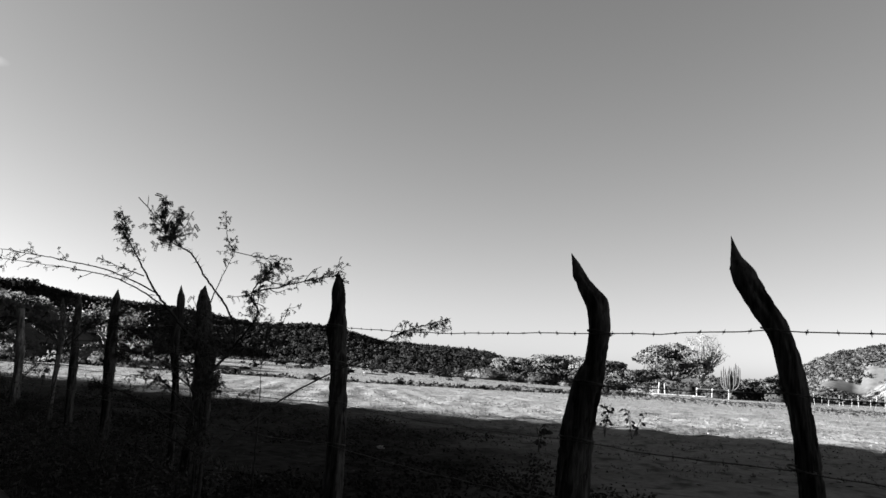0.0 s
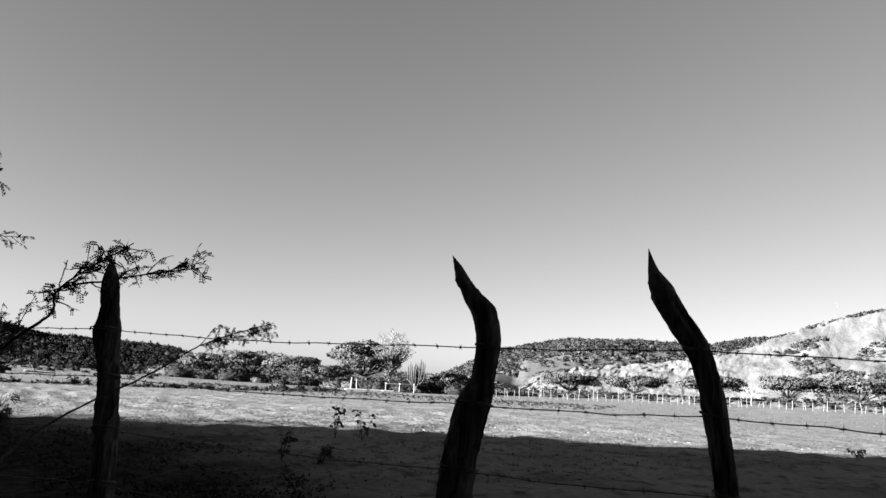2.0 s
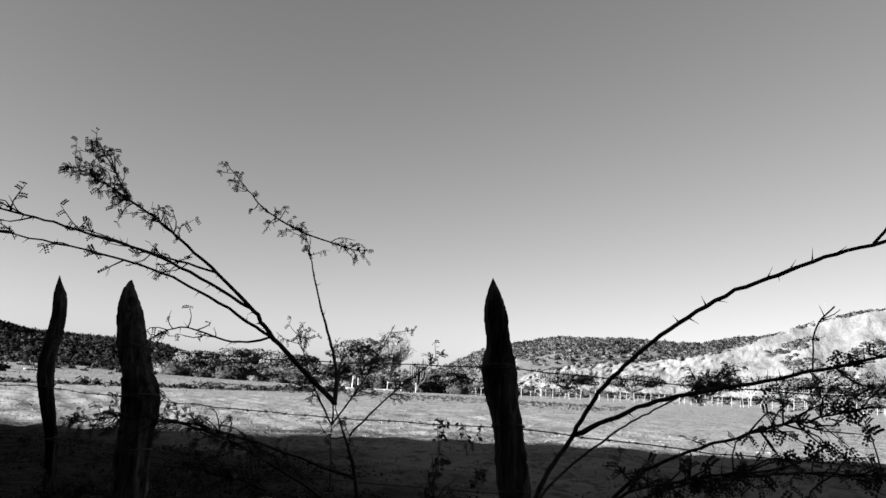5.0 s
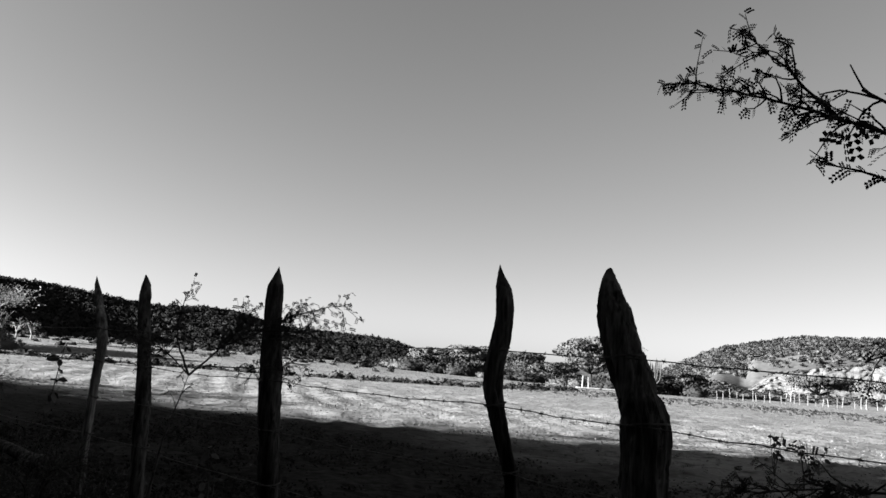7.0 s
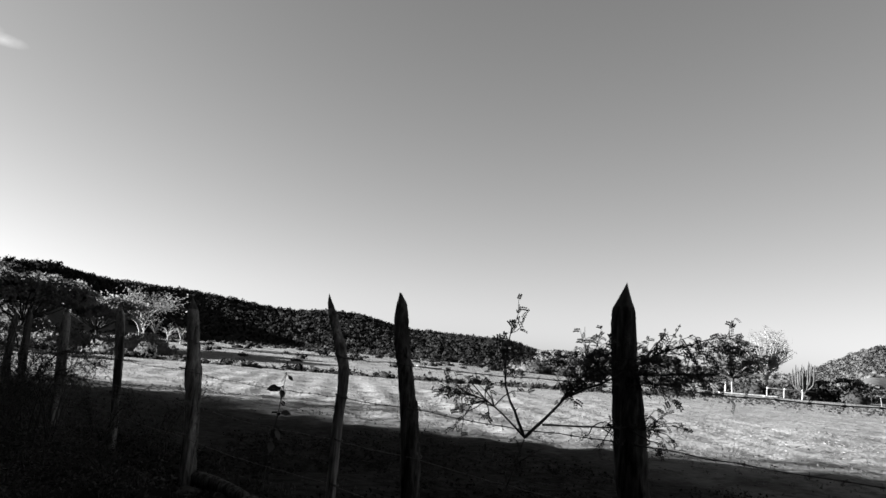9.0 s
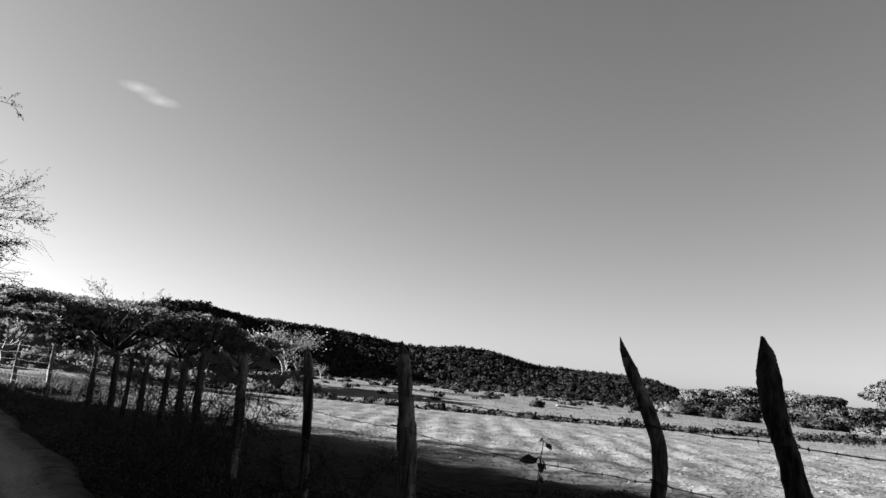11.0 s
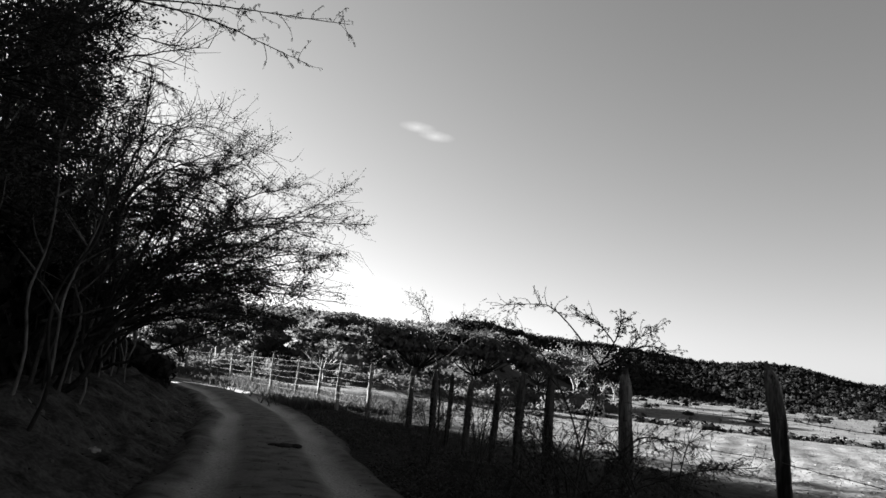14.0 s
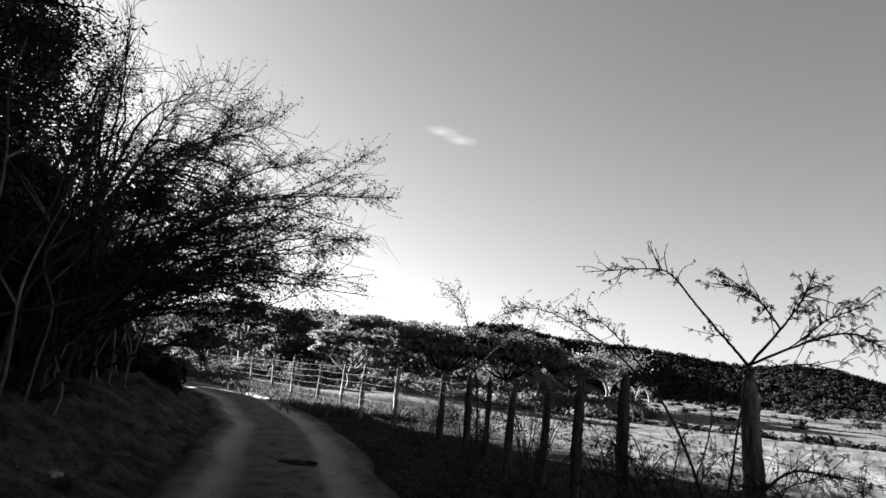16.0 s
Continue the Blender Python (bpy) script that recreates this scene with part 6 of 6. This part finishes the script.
# ---- plants and stones on the near field ----
def broad_weed(x, y, h, seed, label, leaf=0.09, n=12, low=0.4, stems=3):
    """A weed with a thin stem and drooping broad leaves."""
    rng = np.random.default_rng(seed)
    z = land_at(x, y) - 0.02
    t = thing("weed", (x, y, z), label, "weed", "weeds on the field")
    stem, lv = Bag(), Bag()
    for s in range(stems):
        top = np.array([x + rng.normal(0, 0.09), y + rng.normal(0, 0.09), z + h * rng.uniform(0.85, 1.0)])
        p = spline([(x, y, z), ((x + top[0]) / 2 + rng.normal(0, 0.02), (y + top[1]) / 2, z + h * 0.5), top], 12)
        stem.add(*tube(p, np.linspace(0.007, 0.003, 12), 5))
        for k in range(n):
            c = p[rng.integers(int(low * 11), 12)]
            d = rng.normal(size=3)
            d[2] = -abs(d[2]) * 0.9
            d /= np.linalg.norm(d)
            e = np.cross(d, rng.normal(size=3))
            e /= np.linalg.norm(e)
            s_ = leaf * rng.uniform(0.6, 1.3)
            base = c + d * s_ * 0.35
            q = [base, base + d * s_ * 0.35 + e * s_ * 0.3, base + d * s_ * 0.7 + e * s_ * 0.22, base + d * s_, base + d * s_ * 0.7 - e * s_ * 0.22, base + d * s_ * 0.35 - e * s_ * 0.3]
            lv.add(q, [[0, 1, 2, 3], [0, 3, 4, 5]])
            stem.add(*tube([c, base], [0.0025, 0.0015], 3))
    part("stem", stem.mesh("stem", M_TWIG), t)
    part("foliage", lv.mesh("foliage", M_LEAF), t)
    return t


broad_weed(12.35, 4.15, 0.72, 851, "dark broad-leaved weed standing in the sunlit field")
broad_weed(12.6, 3.7, 0.62, 852, "dark broad-leaved weed standing in the sunlit field")
broad_weed(3.05, 7.9, 1.25, 853, "drooping broad-leaved weed standing beside the fence", 0.085, 26, 0.62, 1)
broad_weed(8.6, 2.6, 0.45, 854, "small dark weed in the shaded field")
broad_weed(9.0, 2.2, 0.3, 855, "small dark weed in the shaded field")
broad_weed(14.5, -2.6, 0.4, 856, "small dark weed in the shaded field")
broad_weed(3.4, 5.55, 0.6, 857, "drooping weed beside a fence stake", 0.09, 10)
broad_weed(19.5, -5.2, 0.35, 858, "small dark weed at the shadow's edge")


def stone(x, y, size, seed, label="pale rounded field stone", flat=0.6, mat=None, name="stone", z=None):
    rng = np.random.default_rng(seed)
    bm = bmesh.new()
    bmesh.ops.create_icosphere(bm, subdivisions=2, radius=1)
    k = rng.uniform(0.75, 1.25, 3) * [1, 1, flat]
    for v in bm.verts:
        n = noise.noise(v.co * 1.7 + Vector((seed * 3.1, 0, 0)))
        v.co = Vector((v.co.x * k[0], v.co.y * k[1], v.co.z * k[2])) * size * (1 + 0.35 * n)
    me = bpy.data.meshes.new(name)
    bm.to_mesh(me)
    bm.free()
    me.materials.append(mat or M_STONE)
    ob = new(name, me)
    zz = land_at(x, y) if z is None else z
    ob.matrix_world = pose(x, y, zz + size * flat * 0.25, 0, 0, rng.uniform(0, 360))
    return tagged(ob, label, "stone", "loose stones")


stone(6.32, 3.42, 0.06, 1, "small white stone lying on the shaded field")
stone(8.9, 2.3, 0.04, 2, "small white stone lying on the shaded field")
stone(3.2, 8.75, 0.15, 3, "grey stone lying beside the fence", 0.35, M_DARKSTONE)
stone(3.0, 9.1, 0.12, 4, "grey stone lying beside the fence", 0.35, M_DARKSTONE)
stone(3.25, 8.0, 0.12, 5, "grey stone lying beside the fence", 0.35, M_DARKSTONE)
rng = np.random.default_rng(91)
for k in range(26):
    y = rng.uniform(12.5, 27)
    x = float(road_x(y)) - rng.uniform(1.7, 3.2)
    stone(x, y, rng.uniform(0.03, 0.09), 20 + k, "loose stone on the earth bank", 0.6, M_STONE if k % 4 == 0 else M_DARKSTONE)
for k in range(12):
    y = rng.uniform(13, 26)
    x = float(road_x(y)) + rng.uniform(1.0, 2.3)
    stone(x, y, rng.uniform(0.02, 0.06), 40 + k, "loose dark stone beside the wheel ruts", 0.5, M_DARKSTONE)
for k, (dx, dy, s) in enumerate(((0, 0, 0.16), (0.2, 0.05, 0.12), (-0.17, 0.08, 0.1))):
    stone(-0.6 + dx, 20.1 + dy, s, 70 + k, "flat dark clod lying between the ruts", 0.28, M_BARK, "clod", road_top(0, 20.1) + 0.01)
t = thing("log", (2.9, 8.3, 0.1), "weathered log lying beside the fence", "log")
for k, (ya, yb, rr) in enumerate(((9.5, 8.4, 0.065), (8.2, 7.72, 0.08))):
    pole("stem", (3.12, ya, land_at(3.12, ya) + 0.09), (3.2, yb, land_at(3.2, yb) + 0.10), rr, M_POST, t, 850 + k, 14)
rng = np.random.default_rng(92)
for k in range(12):
    y = rng.uniform(13.5, 26)
    x = float(road_x(y)) - rng.uniform(1.9, 3.4)
    z = land_at(x, y) + 0.03
    a = rng.uniform(0, 6.28)
    ln = rng.uniform(0.15, 0.5)
    t = thing("stick", (x, y, z), "dry crooked stick lying on the bank", "stick", "sticks on the bank")
    x2, y2 = x + ln * math.cos(a), y + ln * math.sin(a)
    pole("stem", (x, y, z), (x2, y2, land_at(x2, y2) + 0.05), rng.uniform(0.006, 0.014), M_BARK, t, 860 + k, 5)


# ---- grass, litter and low growth ----
def tufts(name, label, x, y, h, blades, seed, mat=None, wide=0.006):
    rng = np.random.default_rng(seed)
    z = land(x, y)
    n = len(x)
    base = np.repeat(np.stack([x, y, z - 0.01], 1), blades, 0) + rng.normal(0, 0.03, (n * blades, 3)) * [1, 1, 0]
    a = rng.uniform(0, 6.28, n * blades)
    hh = (h * rng.uniform(0.4, 1.3, n * blades))[:, None]
    lean = np.stack([np.cos(a), np.sin(a), np.zeros_like(a)], 1) * rng.uniform(0.1, 0.8, (n * blades, 1))
    side = np.stack([-np.sin(a), np.cos(a), np.zeros_like(a)], 1) * wide
    up = np.array([0, 0, 1.0])
    v = np.stack([base - side, base + side, base + hh * 0.6 * up + lean * hh * 0.4 + side * 0.6, base + hh * up + lean * hh], 1)
    v = v.reshape(-1, 3)
    return tagged(new(name, mesh_from(name, v, np.arange(len(v)).reshape(-1, 4), mat or M_STRAW)), label, "grass", kind="stuff")


def open_field(x, y):
    """True outside the weedy strip beside the fence that is painted dark as shade."""
    return x > np.interp(y, [-6, -1, 2, 6, 12, 20, 30], [3.6, 5.0, 8.0, 10.5, 10.5, 7.0, 4.0])


rng = np.random.default_rng(93)
gx, gy = polar_scatter(rng, 9000, 5, 112, 4, 60, 0.75)
ok = open_field(gx, gy)
tufts("grass", "short dry stubble over the field", gx[ok], gy[ok], 0.05, 6, 931, None, 0.005)
gx, gy = polar_scatter(rng, 3500, 8, 108, 40, 110, 0.7)
tufts("grass", "dry stubble on the far field", gx, gy, 0.11, 5, 932, None, 0.02)
gx, gy = rng.uniform(1.5, 3.8, 2600), rng.uniform(-6, 32, 2600)
gx = gx - np.clip(gy - 24, 0, 9) * 0.25
tufts("grass", "tangled dark grass and litter along the fence", gx, gy, 0.08, 6, 933, M_LEAF, 0.006)
gy = rng.uniform(31, 50, 2600)
gx = np.interp(gy, [31, 33, 36, 40, 46, 50], [0.4, -0.2, -1.2, -3.3, -6.0, -9]) + rng.normal(0.2, 0.9, 2600)
tufts("grass", "dry sunlit grass at the foot of the fence", gx, gy, 0.28, 6, 934, None, 0.012)


def herbs(name, label, x, y, size, n, seed, mat):
    """Low leafy weeds: each a handful of small leaves on the ground."""
    rng = np.random.default_rng(seed)
    z = land(x, y)
    s_ = size * rng.uniform(0.5, 1.5, len(x))
    at = np.repeat(np.stack([x, y, z], 1), n, 0)
    k = np.repeat(s_, n)[:, None]
    q = rng.normal(size=(len(at), 3))
    q[:, 2] = np.abs(q[:, 2]) * 0.7
    at = at + q * k * 0.55
    v, f = leaf_quads(rng, at, 0.042, 0.5, 0.1, 0.1)
    return tagged(new(name, mesh_from(name, v, f, mat)), label, "weeds", kind="stuff")


hy = rng.uniform(-5, 13, 5200)
hx = 3.0 + rng.random(5200) ** 1.5 * np.interp(hy, [-5, 0, 4, 13], [1.5, 3.5, 6.0, 6.0])
ok = value_noise(hx * 0.9, hy * 0.9, 71, 3) > -0.25
herbs("low_weeds", "dark low weeds spreading from the fence into the field", hx[ok], hy[ok], 0.11, 10, 961, M_SHADELEAF)
hy = rng.uniform(-4, 30, 4200)
hx = road_x(hy) + rng.uniform(1.5, 3.1, 4200)
ok = value_noise(hx * 1.1, hy * 1.1, 72, 3) > -0.3
herbs("low_weeds", "dark low weeds along the verge and the fence foot", hx[ok], hy[ok], 0.13, 10, 962, M_LEAF)
hx, hy = polar_scatter(rng, 5200, 5, 112, 8, 62, 0.8)
ok = open_field(hx, hy) & (value_noise(hx * 0.5, hy * 0.5, 73, 3) > -0.1)
herbs("low_weeds", "scattered tiny dry weeds over the field", hx[ok], hy[ok], 0.055, 5, 963, M_STRAW)
scrub("low_weeds", "low weed rows near the field's far edge", polar_scatter(rng, 900, 50, 84, 50, 74), 0.17, M_MIDLEAF, 941)
scrub("low_bushes", "low bushes beyond the gully", polar_scatter(rng, 420, 8, 48, 62, 180), 0.7, M_SHADEDSCRUB, 942)
scrub("low_bushes", "pale low growth around the bend", polar_scatter(rng, 200, -14, 4, 44, 62), 0.45, M_PALELEAF, 943)


# ---- a thin cloud ----
m = bpy.data.materials.new("thin_cloud")
m.use_nodes = True
nt = m.node_tree
nt.nodes.clear()
c_out = nt.nodes.new("ShaderNodeOutputMaterial")
c_mix = nt.nodes.new("ShaderNodeMixShader")
c_em = nt.nodes.new("ShaderNodeEmission")
c_em.inputs["Strength"].default_value = 0.12
c_tr = nt.nodes.new("ShaderNodeBsdfTransparent")
c_tc = nt.nodes.new("ShaderNodeTexCoord")
c_gr = nt.nodes.new("ShaderNodeTexGradient")
c_gr.gradient_type = "SPHERICAL"
c_map = nt.nodes.new("ShaderNodeMapping")
c_map.inputs["Scale"].default_value = (1 / 95, 0, 1 / 30)
c_no = nt.nodes.new("ShaderNodeTexNoise")
c_no.inputs["Scale"].default_value, c_no.inputs["Detail"].default_value = 0.016, 5
c_mul = nt.nodes.new("ShaderNodeMath")
c_mul.operation = "MULTIPLY"
c_rng = nt.nodes.new("ShaderNodeMapRange")
c_rng.inputs["From Min"].default_value, c_rng.inputs["From Max"].default_value = 0.05, 0.6
c_rng.inputs["To Max"].default_value = 0.34
nt.links.new(c_tc.outputs["Object"], c_map.inputs["Vector"])
nt.links.new(c_map.outputs["Vector"], c_gr.inputs["Vector"])
nt.links.new(c_tc.outputs["Object"], c_no.inputs["Vector"])
nt.links.new(c_gr.outputs["Fac"], c_mul.inputs[0])
nt.links.new(c_no.outputs["Fac"], c_mul.inputs[1])
nt.links.new(c_mul.outputs[0], c_rng.inputs["Value"])
nt.links.new(c_rng.outputs["Result"], c_mix.inputs["Fac"])
nt.links.new(c_tr.outputs["BSDF"], c_mix.inputs[1])
nt.links.new(c_em.outputs["Emission"], c_mix.inputs[2])
nt.links.new(c_mix.outputs["Shader"], c_out.inputs["Surface"])
for k, (x, z, wd, ht) in enumerate(((335.0, 1022.0, 95.0, 30.0), (250.0, 1052.0, 95.0, 30.0))):
    u, v = np.meshgrid(np.linspace(-wd, wd, 13), np.linspace(-ht, ht, 7), indexing="ij")
    verts = np.stack([u, 6 * np.sin(u / 60), v], -1).reshape(-1, 3)
    i, j = np.meshgrid(np.arange(12), np.arange(6), indexing="ij")
    ob = new("cloud", mesh_from("cloud", verts, np.stack([i * 7 + j, (i + 1) * 7 + j, (i + 1) * 7 + j + 1, i * 7 + j + 1], -1).reshape(-1, 4), m, True))
    ob.matrix_world = pose(x, 3000, z)
    ob.visible_shadow = False
    tagged(ob, "thin bright wisp of cloud in a clear sky", "cloud", "", "structure")


# fallen leaves, twigs and clods on the bank and verge
def litter(name, label, x, y, size, seed, mat):
    rng = np.random.default_rng(seed)
    at = np.stack([x, y, land(x, y) + 0.012], 1)
    v, f = leaf_quads(rng, at, size, 0.5, 0.0, 0.2)
    v = v.reshape(-1, 4, 3)
    v[:, :, 2] = at[:, None, 2] + (v[:, :, 2] - at[:, None, 2]) * 0.4 + 0.01
    v = v.reshape(-1, 3)
    return tagged(new(name, mesh_from(name, v, f, mat)), label, "litter", kind="stuff")


rng = np.random.default_rng(95)
ly = rng.uniform(11, 32, 9000)
lx = road_x(ly) - rng.uniform(1.5, 5.0, 9000)
litter("leaf_litter", "dry leaves and twigs on the earth bank", lx, ly, 0.07, 951, M_LITTER)
ly = rng.uniform(-5, 30, 9000)
lx = road_x(ly) + rng.uniform(1.4, 3.6, 9000)
litter("leaf_litter", "dry leaves and twigs on the verge", lx, ly, 0.06, 952, M_LITTER)
lx, ly = polar_scatter(rng, 9000, 0, 115, 3, 26, 0.8)
ok = open_field(lx, ly)
litter("clods", "small clods and stubble on the shaded field", lx[ok], ly[ok], 0.08, 953, M_FIELD)
litter("leaf_litter", "dark leaf litter matching the painted shade strip inside the fence", lx[~ok & (lx > 2.9)], ly[~ok & (lx > 2.9)], 0.06, 954, M_LITTER)
ly = rng.uniform(9, 34, 900)
lx = road_x(ly) + np.where(rng.random(900) < 0.5, rng.normal(0, 0.28, 900), rng.choice([-1.25, 1.25], 900) + rng.normal(0, 0.18, 900))
for_z = road_level(ly) + 0.02
at = np.stack([lx, ly, for_z], 1)
v, f = leaf_quads(rng, at, 0.035, 0.6, 0.0, 0.2)
v = v.reshape(-1, 4, 3)
v[:, :, 2] = at[:, None, 2] + (v[:, :, 2] - at[:, None, 2]) * 0.4 + 0.008
tagged(new("leaf_litter", mesh_from("leaf_litter", v.reshape(-1, 3), f, M_LITTER)), "dark crumbs and fallen leaves on the track", "litter", kind="stuff")
